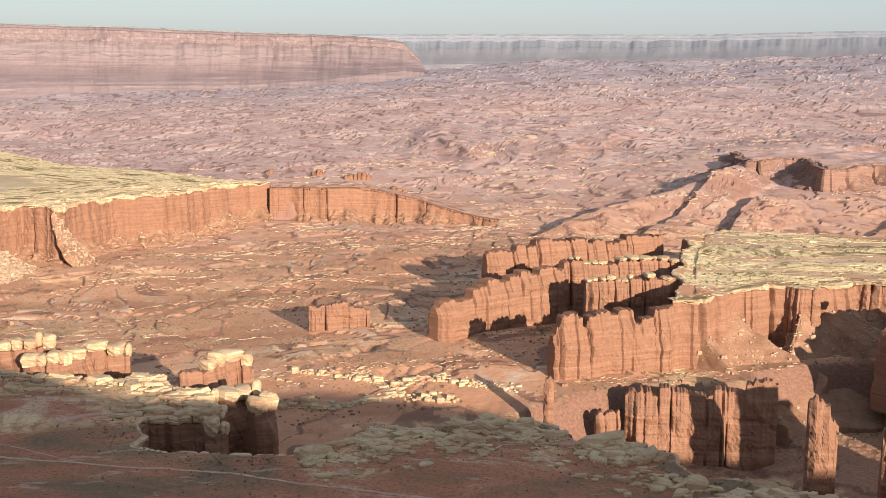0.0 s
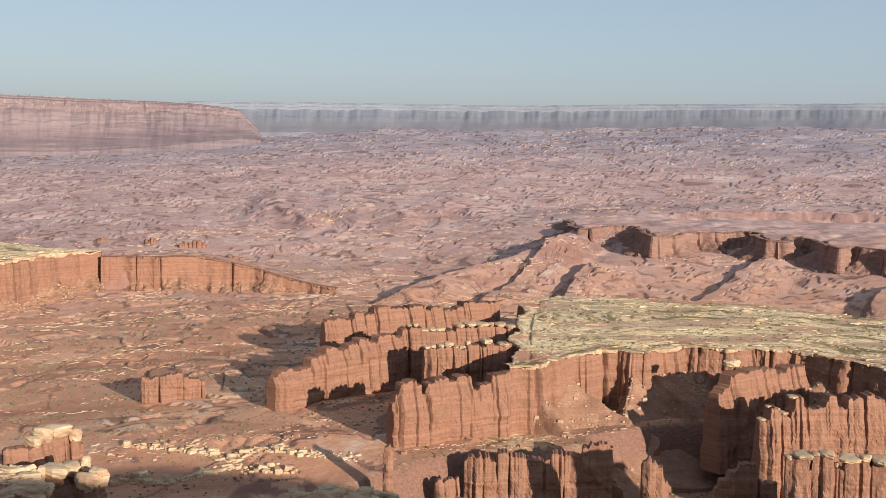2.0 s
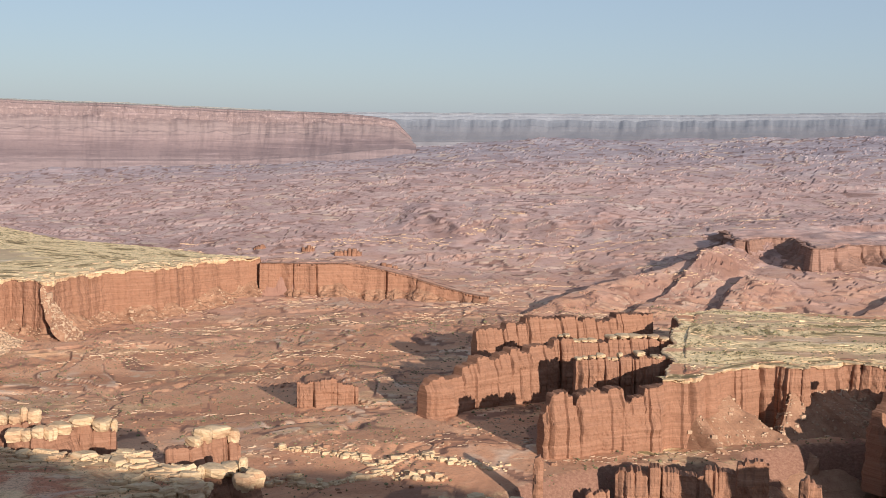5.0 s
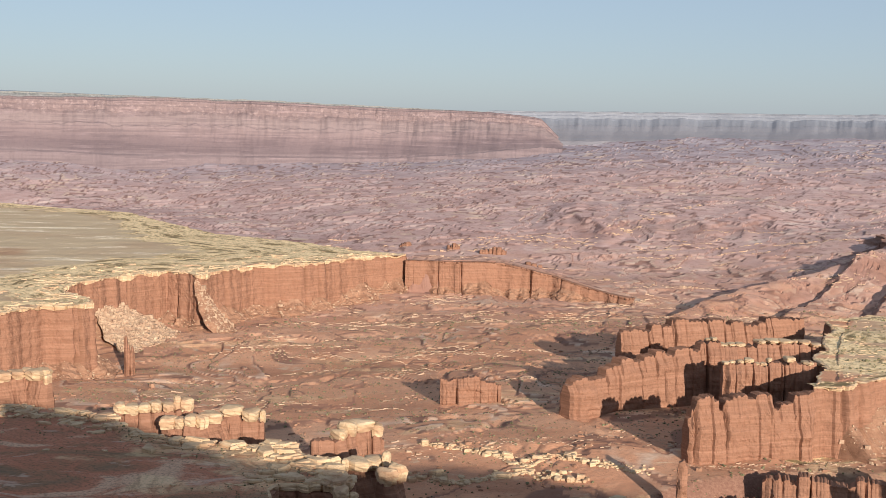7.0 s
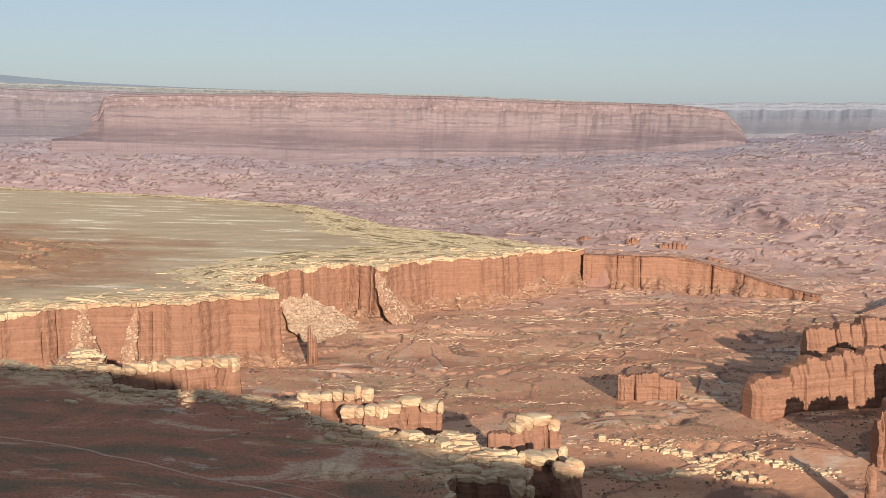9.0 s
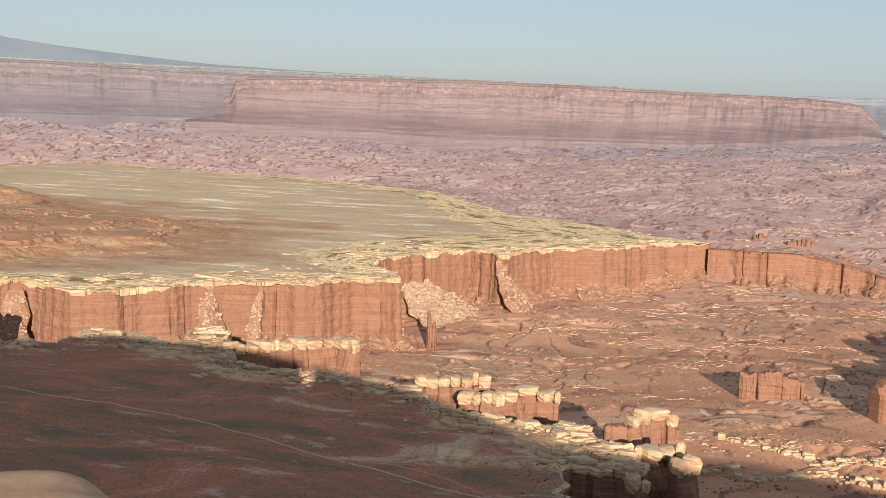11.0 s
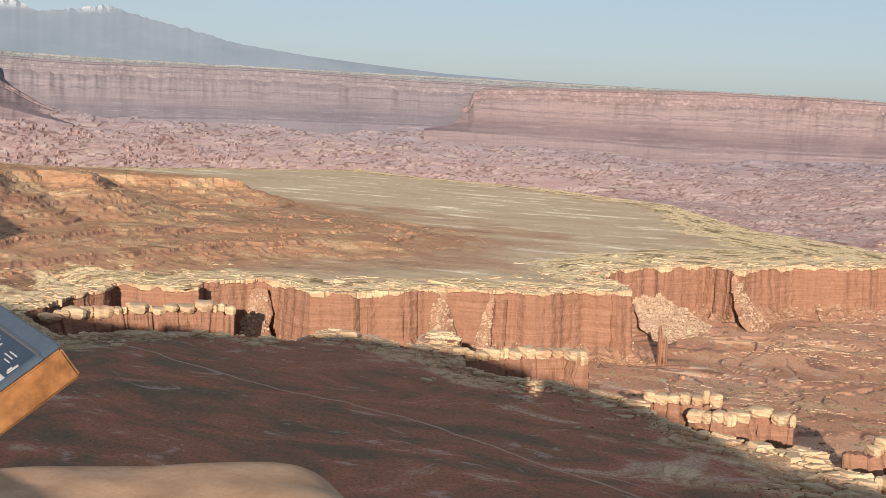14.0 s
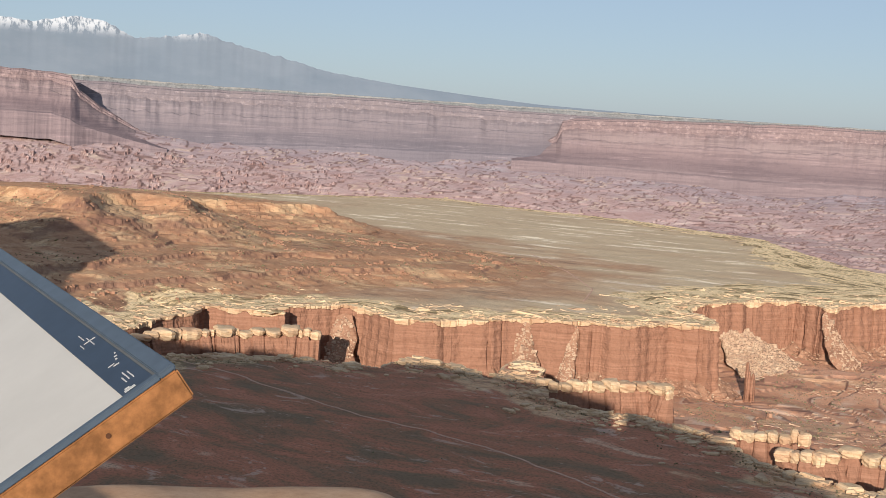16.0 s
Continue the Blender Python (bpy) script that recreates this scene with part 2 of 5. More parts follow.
    vor.feature = "DISTANCE_TO_EDGE"
    wav = nt.nodes.new("ShaderNodeVectorMath")
    wav.operation = "ADD"
    nt.links.new(coords(nt, (0.07, 0.15, 0.1)), wav.inputs[0])
    warp = node(nt, "ShaderNodeTexNoise", Scale=1.6, Detail=4.0)
    nt.links.new(coords(nt, (0.07, 0.07, 0.07)), warp.inputs["Vector"])
    nt.links.new(warp.outputs["Color"], wav.inputs[1])
    nt.links.new(wav.outputs[0], vor.inputs["Vector"])
    joints = times(nt, ramp(nt, vor.outputs["Distance"], [(0.02, (1, 1, 1)), (0.10, (0, 0, 0))]), grey(nt, noise_fac(nt, (0.06, 0.06, 0.06), 3, 0.6), 0.4, 0.55))
    pale = mix(nt, times(nt, joints, 0.6), pale, (0.19, 0.14, 0.08))
    c = mix(nt, attr(nt, "pale"), c, pale)
    # distance haze put into the ground colour, mauve first, then grey
    haze_mauve = ramp(nt, noise_fac(nt, (0.011, 0.011, 0.06), 11, 0.74, 0.3), [(0.3, (0.40, 0.24, 0.205)), (0.47, (0.485, 0.325, 0.292)), (0.58, (0.545, 0.39, 0.352)), (0.66, (0.66, 0.53, 0.45))])
    haze_mauve = mix(nt, times(nt, grey(nt, noise_fac(nt, (0.03, 0.05, 0.05), 8, 0.74), 0.54, 0.62), 0.3), haze_mauve, (0.24, 0.155, 0.14))
    # dark flecks paint scrub and ledge shadows onto the plain
    shade_fleck = times(nt, grey(nt, noise_fac(nt, (0.05, 0.035, 0.04), 7, 0.75), 0.58, 0.64), 0.45)
    haze_mauve = mix(nt, shade_fleck, haze_mauve, (0.17, 0.12, 0.125))
    haze_mauve = mix(nt, times(nt, grey(nt, noise_fac(nt, (0.022, 0.012, 0.03), 6, 0.65), 0.60, 0.66), 0.4), haze_mauve, (0.18, 0.125, 0.125))
    c = mix(nt, attr(nt, "haze_mauve"), c, haze_mauve)
    c = mix(nt, attr(nt, "haze_grey"), c, ramp(nt, noise_fac(nt, (0.006, 0.008, 0.02), 9, 0.7, 0.3), [(0.35, (0.27, 0.23, 0.255)), (0.53, (0.345, 0.295, 0.32)), (0.63, (0.46, 0.405, 0.42))]))
    # open desert: gully shade painted as dark flecks, then risers and pale ledge edges
    patch = grey(nt, noise_fac(nt, (0.0035, 0.005, 0.01), 5, 0.62), 0.42, 0.58)
    plain_ = attr(nt, "plain")
    dark = times(nt, times(nt, grey(nt, noise_fac(nt, (0.075, 0.028, 0.15), 6, 0.68), 0.55, 0.585), patch), plain_)
    c = mix(nt, times(nt, dark, 0.45), c, (0.19, 0.12, 0.10))
    # risers and steep faces coloured darker to offset the low sun on them
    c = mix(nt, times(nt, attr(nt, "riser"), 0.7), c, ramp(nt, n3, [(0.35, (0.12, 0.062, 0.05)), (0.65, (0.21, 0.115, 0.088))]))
    c = mix(nt, times(nt, attr(nt, "edge"), 0.7), c, ramp(nt, n2, [(0.38, (0.46, 0.31, 0.225)), (0.6, (0.68, 0.53, 0.40))]))
    nt.links.new(c, b.inputs["Base Color"])
    bump(nt, b, mix(nt, 0.5, n2, n3), 0.5, 1.6)
    return m


M_GROUND = ground_material()


def plain(name, col, rough=0.6, metal=0.0, vary=0.15, scale=30.0):
    m, nt, b = shader(name, rough)
    f = grey(nt, noise_fac(nt, (scale, scale, scale), 5, 0.65), 0.35, 0.7)
    nt.links.new(mix(nt, f, tuple(v * (1 - vary) for v in col), tuple(min(1, v * (1 + vary)) for v in col)), b.inputs["Base Color"])
    b.inputs["Metallic"].default_value = metal
    return m


# ---------------------------------------------------------------- mesh helpers
def mesh_object(name, verts, faces, material, parent=None, label="", smooth_shade=False):
    me = bpy.data.meshes.new(name)
    verts = np.asarray(verts, float)
    me.from_pydata(verts.tolist() if not isinstance(verts, list) else verts, [], faces)
    me.materials.append(material)
    if smooth_shade:
        me.polygons.foreach_set("use_smooth", [True] * len(me.polygons))
    me.update()
    ob = new(name, me)
    if parent:
        ob.parent = parent
    return tagged(ob, label)


def grid_faces(rows, cols, close=False, base=0):
    i, j = np.meshgrid(np.arange(rows - 1), np.arange(cols if close else cols - 1), indexing="ij")
    k = (j + 1) % cols
    return (base + np.stack([i * cols + j, (i + 1) * cols + j, (i + 1) * cols + k, i * cols + k], -1).reshape(-1, 4)).tolist()


def empty(name, label, category, group="", kind=""):
    return tagged(new(name), label, category, group, kind)


def resample(line, step, closed=False):
    p = np.array(line + (line[:1] if closed else []), float)
    s = np.concatenate([[0], np.cumsum(np.hypot(*np.diff(p, axis=0).T))])
    n = max(4, int(s[-1] / step))
    q = np.linspace(0, s[-1], n, endpoint=not closed)
    return np.stack([np.interp(q, s, p[:, 0]), np.interp(q, s, p[:, 1])], 1), q


def soften(p, k, closed=False):
    ker = np.hanning(2 * k + 3)[1:-1]
    ker /= ker.sum()
    out = []
    for c in p.T:
        e = np.concatenate([c[-k:], c, c[:k]]) if closed else np.concatenate([2 * c[0] - c[1:k + 1][::-1], c, 2 * c[-1] - c[-k - 1:-1][::-1]])
        out.append(np.convolve(e, ker, "valid"))
    return np.stack(out, 1)


def pillars(s, seed, lo, hi):
    """Columns of rock along a face: for each place its column, the place within it (-1..1), the column's own random number, the metres
    to the nearest joint and that joint's own random number."""
    r = np.random.RandomState(seed)
    cuts = [s[0] - 1]
    while cuts[-1] < s[-1] + hi:
        cuts.append(cuts[-1] + r.uniform(lo, hi) * (0.45 if r.rand() < 0.3 else 1))
    cuts = np.array(cuts)
    k = np.searchsorted(cuts, s) - 1
    w = cuts[k + 1] - cuts[k]
    u = 2 * (s - cuts[k]) / w - 1
    own, joint = r.rand(len(cuts)), r.rand(len(cuts))
    return k, u, own[k], (1 - np.abs(u)) * w / 2, joint[k + (u > 0)], k + (u > 0)


# ---------------------------------------------------------------- the plan
BENCH = [(340, 520), (420, 440), (900, 300), (900, -900), (-3300, -900), (-3300, 1500), (-2700, 2300), (-2215, 2586), (-1953, 2932), (-1744, 3190), (-1486, 3073), (-1121, 2983),
         (-929, 2853), (-690, 2723), (-592, 2545), (-501, 2404), (-421, 2278), (-326, 2214), (-225, 2138), (-148, 2046), (-60, 2000)]
RIM_FAR = [(-60, 2000), (-92, 1987), (-146, 1924), (-210, 1832), (-249, 1819), (-298, 1770), (-335, 1690), (-387, 1722), (-446, 1637), (-481, 1545), (-445, 1485), (-402, 1420), (-420, 1392), (-451, 1381), (-493, 1325), (-534, 1317),
           (-567, 1296), (-593, 1289), (-607, 1260), (-641, 1214), (-666, 1184), (-701, 1170), (-760, 1205), (-785, 1212), (-823, 1172), (-835, 1120), (-805, 1112), (-896, 1084), (-880, 1040), (-870, 960), (-850, 900)]
RIM_NEAR = [(-850, 900), (-825, 870), (-745, 823), (-700, 883), (-638, 912), (-570, 927), (-568, 993), (-522, 990), (-470, 955), (-486, 1055), (-453, 1031), (-410, 940), (-397, 920), (-365, 902), (-317, 905), (-269, 898), (-237, 885),
            (-207, 838), (-178, 822), (-123, 812), (-114, 826), (-97, 820), (-89, 785), (-68, 780), (-52, 725), (-96, 723), (-94, 672), (-61, 657), (-42, 651), (-21, 651), (-6, 646), (4, 657), (33, 680), (41, 704), (56, 688),
            (90, 697), (109, 707), (122, 699), (142, 687), (148, 665), (182, 647), (197, 632), (190, 609), (204, 595), (226, 589), (240, 571), (270, 550), (340, 520)]
BENCH_ALL = BENCH + RIM_FAR[1:] + RIM_NEAR[1:-1]
PROM_FRONT = [(335, 1075), (316, 1034), (338, 1040), (362, 1051), (396, 1087), (445, 1094), (467, 1078), (518, 1108), (550, 1080), (585, 1088), (627, 1053), (645, 996), (670, 950), (760, 900), (1100, 860)]
PROM_BACK = [(1200, 1180), (850, 1226), (800, 1262), (735, 1323), (733, 1368), (600, 1407), (501, 1441), (459, 1422), (420, 1330), (387, 1236), (358, 1151)]
PROM = PROM_FRONT + PROM_BACK
RED_WALL = [(-60, 1985), (18, 1977), (91, 1985), (160, 1975), (230, 1940), (300, 1910), (310, 1960), (200, 2050), (60, 2090), (-60, 2040)]
INNER = [(60, 830), (215, 935), (262, 960), (392, 956), (400, 990), (480, 1010), (720, 940), (760, 600), (420, 470), (260, 560), (190, 640), (140, 720)]
HILL = [(-917, 893), (-922, 938), (-929, 1026), (-911, 1097), (-872, 1319), (-738, 1541), (-759, 1785), (-845, 1889), (-1017, 1929), (-1300, 2080), (-1800, 2000), (-1900, 1200), (-1300, 700)]
RIDGE = [(d * math.sin(radians(a)), d * math.cos(radians(a))) for a, d in (
    (19.5, 2520), (19.6, 2390), (20.0, 2310), (20.6, 2300), (21.0, 2340), (21.6, 2390), (22.5, 2400), (22.85, 2340), (23.0, 2250), (23.5, 2200), (24.6, 2225), (25.0, 2290), (26.1, 2320), (27.1, 2340),
    (27.4, 2370), (27.9, 2360), (28.0, 2280), (28.4, 2210), (29.3, 2215), (29.7, 2290), (30.5, 2270), (31.0, 2180), (31.7, 2130), (32.4, 2170), (33.6, 2120), (35.5, 2100), (40.0, 2080), (40.0, 2760), (30.0, 2720), (23.0, 2640))]
SPURS = [[(890, 2300), (690, 2080), (480, 1940), (328, 1748)], [(726, 1947), (571, 1665)], [(707, 2070), (472, 1734)], [(1193, 2081), (763, 1645)], [(1095, 1640), (916, 1445)]]
# outline lies out of view, shaped so its shade falls on flats and hill
MESA = [(-3000, 900), (-1300, 420), (-1074, 504), (-1020, 609), (-840, 445), (-800, 300), (-640, 80), (-539, 45), (-400, 48), (-300, 56), (-90, 62), (-8, 2.0), (3, 1.2), (40, -25), (190, -86), (258, -98), (312, -128), (420, -112), (480, -140), (540, -178), (600, -225), (655, -335), (850, -355), (820, -420), (1000, -500), (1500, -600), (1500, -2200), (-3000, -2200)]


HILL_TOP = [(-1206, 1402), (-1235, 1440), (-1316, 1411), (-1300, 1330), (-1237, 1237), (-1290, 1250), (-1414, 1342), (-1532, 1286), (-1900, 1250), (-1900, 2100), (-1350, 2000), (-1494, 1749), (-1296, 1523)]


def low_mesa(d, az):
    """A long low mesa on the plain: its height and its red face."""
    e = d - 2700 - 110 * fbm(az * 0.6, d / 900, 2, 46)
    on = smooth(3.5, 6.5, az) * smooth(17.5, 13.5, az)
    return on * np.interp(e, [-170, -10, 0, 30, 160, 420], [0, 10, 14, 16, 13, 0]), on * smooth(-170, -60, e) * smooth(20, 0, e)


def ledge_field(x, y):
    """Broken rock ledges of the open land: the heights before they are stepped, and the step."""
    d = np.hypot(x, y)
    wx, wy = 45 * fbm(x / 170, y / 170, 2, 25), 45 * fbm(x / 170, y / 170, 2, 27)
    amp = np.interp(d, [900, 1300, 1900, 2600, 4200], [2.2, 3.2, 4.5, 5.0, 4.5])
    h = amp * fbm((x + wx) / 190, (y + wy) / 190, 4, 26, 0.55)
    return h, np.interp(d, [900, 1500, 2200, 4000], [1.5, 1.8, 2.1, 2.4])


def floor_height(x, y):
    """The land outside the flat rock benches."""
    d, az = np.hypot(x, y), np.degrees(np.arctan2(x, y))
    far = np.interp(az, [-60, -48, -40, -23, -13, -3, 5, 10, 18, 28, 36, 60], [-0.6, -0.6, -1.5, -1.6, -1.95, -1.85, -1.2, -0.85, -0.65, -0.35, -0.3, -0.3])
    zfar = 220 + 4300 * np.tan(np.radians(far))
    left = smooth(5, -12, az)
    near = np.interp(d, [0, 900, 1050, 1500, 1900, 2300], [-95, -75, -58, -62, -60, -42]) * (1 - left) + np.interp(d, [0, 1300, 1500, 1900, 2300], [-78, -78, -82, -70, -45]) * left
    d0 = 2300 + 1150 * smooth(0, -14, az)
    low = -42 + 14 * smooth(2300, 3200, d) * smooth(0, -14, az)
    t = np.clip((d - d0) / (4300 - d0), 0, 1.3)
    z = np.where(d < 2300, near, low + (zfar - low) * t)
    inner = smooth(-25, 5, signed(x, y, INNER).reshape(x.shape))
    z = z * (1 - inner) + -108 * inner
    z = z - 5 * (4 * inner * (1 - inner)) * ridged(x / 28, y / 28, 3, 44) + 1.2 * inner * fbm(x / 12, y / 12, 3, 45)
    rough = fbm(x / 260, y / 260, 2, 3)
    amp = np.interp(d, [900, 1500, 2300, 4000], [5, 5, 2.2, 1.4]) * (1 - 0.5 * smooth(0, -14, az) * smooth(2300, 2600, d))
    z = z + amp * rough
    gully = ridged(x / 170 + 0.5 * rough, y / 230, 3, 9)
    z = z - np.interp(d, [900, 1500, 2100, 4200], [4, 3.5, 0.5, 0.3]) * smooth(0.62, 1.0, gully)
    # patches of small fins on the far plain
    bad = np.maximum(smooth(3, 9, az) * smooth(32, 24, az) * smooth(3200, 3500, d) * smooth(4250, 4000, d), smooth(-31, -37, az) * smooth(3150, 3350, d) * smooth(4300, 4000, d))
    bad = np.maximum(bad, 0.55 * smooth(2000, 2400, d) * smooth(-5, 3, az) * smooth(0.0, 0.3, fbm(x / 500, y / 400, 3, 77)))
    z = z + bad * np.where(az < -28, 10, 4) * smooth(0.66, 0.92, ridged(x / 60, y / 60, 3, 41)) * smooth(-0.3, 0.3, fbm(x / 160, y / 160, 2, 43))
    z = z + low_mesa(d, az)[0]
    for k, line in enumerate(SPURS):
        p, s = resample([tuple(q) for q in line], 30)
        dist = np.full(x.shape, 1e9)
        side = np.zeros(x.shape)
        along = np.zeros(x.shape)
        for i in range(len(p) - 1):
            dx, dy = p[i + 1] - p[i]
            tt = np.clip(((x - p[i, 0]) * dx + (y - p[i, 1]) * dy) / (dx * dx + dy * dy), 0, 1)
            q = np.hypot(x - p[i, 0] - tt * dx, y - p[i, 1] - tt * dy)
            cr = dx * (y - p[i, 1]) - dy * (x - p[i, 0])
            hit = q < dist
            dist, side, along = np.where(hit, q, dist), np.where(hit, np.sign(cr), side), np.where(hit, (i + tt) / (len(p) - 1), along)
        hgt = ((32 - 18 * along) if k == 0 else (15 - 8 * along)) * np.minimum(1, 6 * (1 - along) + 0.15)
        wig = 10 * fbm(x / 60, y / 60, 3, 50 + k)
        steep = smooth(20, 6, dist + wig * 0.6)
        gentle = smooth(95, 8, dist + wig)
        z = z + hgt * np.where(side < 0, steep, gentle) * (1 - 0.35 * smooth(0.6, 1.0, ridged(x / 45, y / 60, 3, 60 + k)) * (dist > 12))
    z = z + 0.5 * fbm(x / 60, y / 60, 2, 21) * smooth(2200, 1300, np.hypot(x, y))
    h, step = ledge_field(x, y)
    return z + terrace(h, step, 0.84) + 0.3 * fbm(x / 9, y / 9, 2, 23) * smooth(1500, 950, np.hypot(x, y))


def height(x, y):
    shape = x.shape
    z = floor_height(x, y)
    wob = 4 * fbm(x / 50, y / 50, 3, 5)
    bench, prom = signed(x, y, BENCH_ALL).reshape(shape), signed(x, y, PROM).reshape(shape)
    ridge, red = signed(x, y, RIDGE).reshape(shape), signed(x, y, RED_WALL).reshape(shape)
    on = smooth(9, 15, bench)
    top = 0.9 * fbm(x / 45, y / 45, 4, 8) - 0.4
    # the layered hill on the flats
    q = signed(x, y, HILL).reshape(shape)
    q = q + 13 * ridged(x / 120, y / 120, 4, 61) - 7 + 26 * fbm(x / 320, y / 320, 2, 63)
    rise = np.interp(q, [0, 25, 70, 85, 150, 165, 290, 310, 400, 440, 520, 700], [0, 3, 12, 19, 25, 33, 42, 49, 52, 54, 54, 54]) * np.interp(y, [1250, 1450, 1650, 1850], [1, 0.85, 0.5, 0.35])
    q2 = signed(x, y, HILL_TOP).reshape(shape) + 8 * fbm(x / 60, y / 60, 3, 66)
    rise = rise + np.interp(q2, [-130, -16, -9, 6, 60], [0, 28, 33, 42, 46]) - 2.5 * smooth(-130, -60, q2) * smooth(0, -20, q2) * ridged(x / 32, y / 32, 3, 67)
    hill = np.where(q > 0, (0.24 * terrace(rise + 2.5 * fbm(x / 90, y / 90, 2, 64), 8.0, 0.84) + 0.76 * rise + 0.4 * fbm(x / 14, y / 14, 2, 65)), 0)
    z = z * (1 - on) + (top + hill) * on
    on2 = smooth(9, 15, prom)
    z = z * (1 - on2) + (1.2 * fbm(x / 60, y / 60, 4, 18) + np.interp(prom, [0, 150, 300], [0, 3, 6])) * on2
    z = z + 26 * smooth(-330, -5, ridge)
    on3 = smooth(0, 16, ridge + wob * 2)
    z = z * (1 - on3) + (16 + 5 * fbm(x / 90, y / 90, 3, 28)) * on3
    on4 = smooth(0, 10, red + wob)
    z = z * (1 - on4) + (-8 + 2 * fbm(x / 50, y / 50, 3, 29) - 44 * smooth(60, 310, x)) * on4
    mesa = signed(x, y, MESA).reshape(shape)
    z = np.where(mesa > 0, np.minimum(z, -1), z)
    masks = dict(bench=bench, prom=prom, hill=np.where(bench > 0, q, -999), ridge=ridge, red=red)
    return z, masks


def paint(ob, x, y, m):
    """What covers the land at each point: pale slickrock, brown soil, grassy flats, haze tints of the far plain by
    distance.
    """
    D, A = np.hypot(x, y), np.degrees(np.arctan2(x, y))
    bench, prom = m["bench"], m["prom"]
    nz = fbm(x / 70, y / 45, 4, 90)
    near_bench = (D < 1150) & (A > -46)
    deep = np.where(near_bench, 20 + 55 * fbm(x / 160, y / 160, 2, 96), 75 + 150 * smooth(-750, -350, x) * smooth(1450, 1650, y))
    pale = smooth(0.15, -0.1, (bench + 45 * nz - deep) / 60) * (bench > -12)
    pale = pale * np.where(near_bench, 0.42 - 0.36 * smooth(-165, -140, x) * smooth(4, -12, x) * smooth(720, 700, y), 1.0)
    pale = np.maximum(pale, (prom > -30) * smooth(-0.1, 0.2, fbm(x / 130, y / 40, 4, 91) + 0.32 - prom / 600))
    ledge = (bench < -30) * (prom < -30) * smooth(0.42, 0.55, fbm(x / 190, y / 60, 4, 92) + 0.1 * fbm(x / 20, y / 20, 2, 93)) * smooth(2900, 1000, D)
    pale = np.maximum(pale, 0.35 * ledge)
    pale = np.maximum(pale, (m["hill"] > 0) * (0.05 + 0.28 * smooth(0.1, 0.45, fbm(x / 130, y / 60, 4, 97))))
    soil = 1.0 * (bench > -30) * (D < 1150) * (m["hill"] < 0) * (prom < -30)
    flat = (bench > 0) * smooth(10, -10, m["hill"]) * (D >= 1150) * smooth(20, 120, bench + 40 * nz)
    flat = flat * (1 - 0.75 * smooth(-190, -20, m["hill"] + 120 * fbm(x / 200, y / 120, 3, 98)))
    orange = (bench > 0) * (D >= 1000)
    rubble = 0.85 * smooth(-70, -10, signed(x, y, INNER).reshape(x.shape)) * (bench < 0)
    inward = np.where(prom > -30, prom, bench) + 10 * nz
    flat = np.maximum(flat, (prom > 20) * 0.5)
    # haze tints grow with distance from the overlook
    haze_mauve = smooth(1450, 2800, D + 200 * nz) * (bench < 0) * np.where(prom > -30, 0, 1)
    haze_grey = smooth(3300, 4350, D + 150 * nz + 9 * A) * (bench < 0)
    h, step = ledge_field(x, y)
    f = h / step - np.floor(h / step)
    open_land = smooth(-10, -30, np.maximum(bench, prom)) * smooth(5, -20, m["ridge"])
    edge = smooth(0.25, 0.03, f) * smooth(0.02, 0.25, fbm(x / 260, y / 260, 4, 94)) * open_land
    riser = np.maximum(smooth(0.8, 0.86, f), 0.45 * low_mesa(D, A)[1]) * open_land
    for name, val in (("edge", edge), ("riser", riser), ("pale", pale), ("soil", soil), ("flat", flat), ("haze_mauve", haze_mauve), ("haze_grey", haze_grey), ("orange", orange), ("inward", inward), ("rubble", rubble), ("plain", smooth(-10, -40, np.maximum(bench, prom)) * smooth(950, 1500, D))):
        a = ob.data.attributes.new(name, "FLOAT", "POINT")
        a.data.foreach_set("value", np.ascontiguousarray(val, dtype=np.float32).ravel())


def build_ground():
    az = np.radians(np.linspace(-56, 43, 1500))
    d = np.exp(np.linspace(np.log(430), np.log(4880), 560))
    D, A = np.meshgrid(d, az, indexing="ij")
    x, y = D * np.sin(A), D * np.cos(A)
    z, m = height(x, y)
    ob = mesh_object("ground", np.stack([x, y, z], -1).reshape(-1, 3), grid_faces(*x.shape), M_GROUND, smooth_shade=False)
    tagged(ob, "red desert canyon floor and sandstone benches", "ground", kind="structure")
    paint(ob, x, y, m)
    # steep ground joins the dark riser colour, toning down sunlit slopes
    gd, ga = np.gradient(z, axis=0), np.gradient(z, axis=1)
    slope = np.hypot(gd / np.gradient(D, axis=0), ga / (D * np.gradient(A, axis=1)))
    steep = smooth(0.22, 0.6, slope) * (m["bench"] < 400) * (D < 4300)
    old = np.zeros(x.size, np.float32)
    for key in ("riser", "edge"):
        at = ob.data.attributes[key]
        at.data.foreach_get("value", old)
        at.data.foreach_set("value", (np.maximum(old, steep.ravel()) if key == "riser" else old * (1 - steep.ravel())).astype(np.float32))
    return ob


build_ground()


def ground_at(x, y):
    z, _ = height(np.atleast_1d(np.asarray(x, float)), np.atleast_1d(np.asarray(y, float)))
    return z


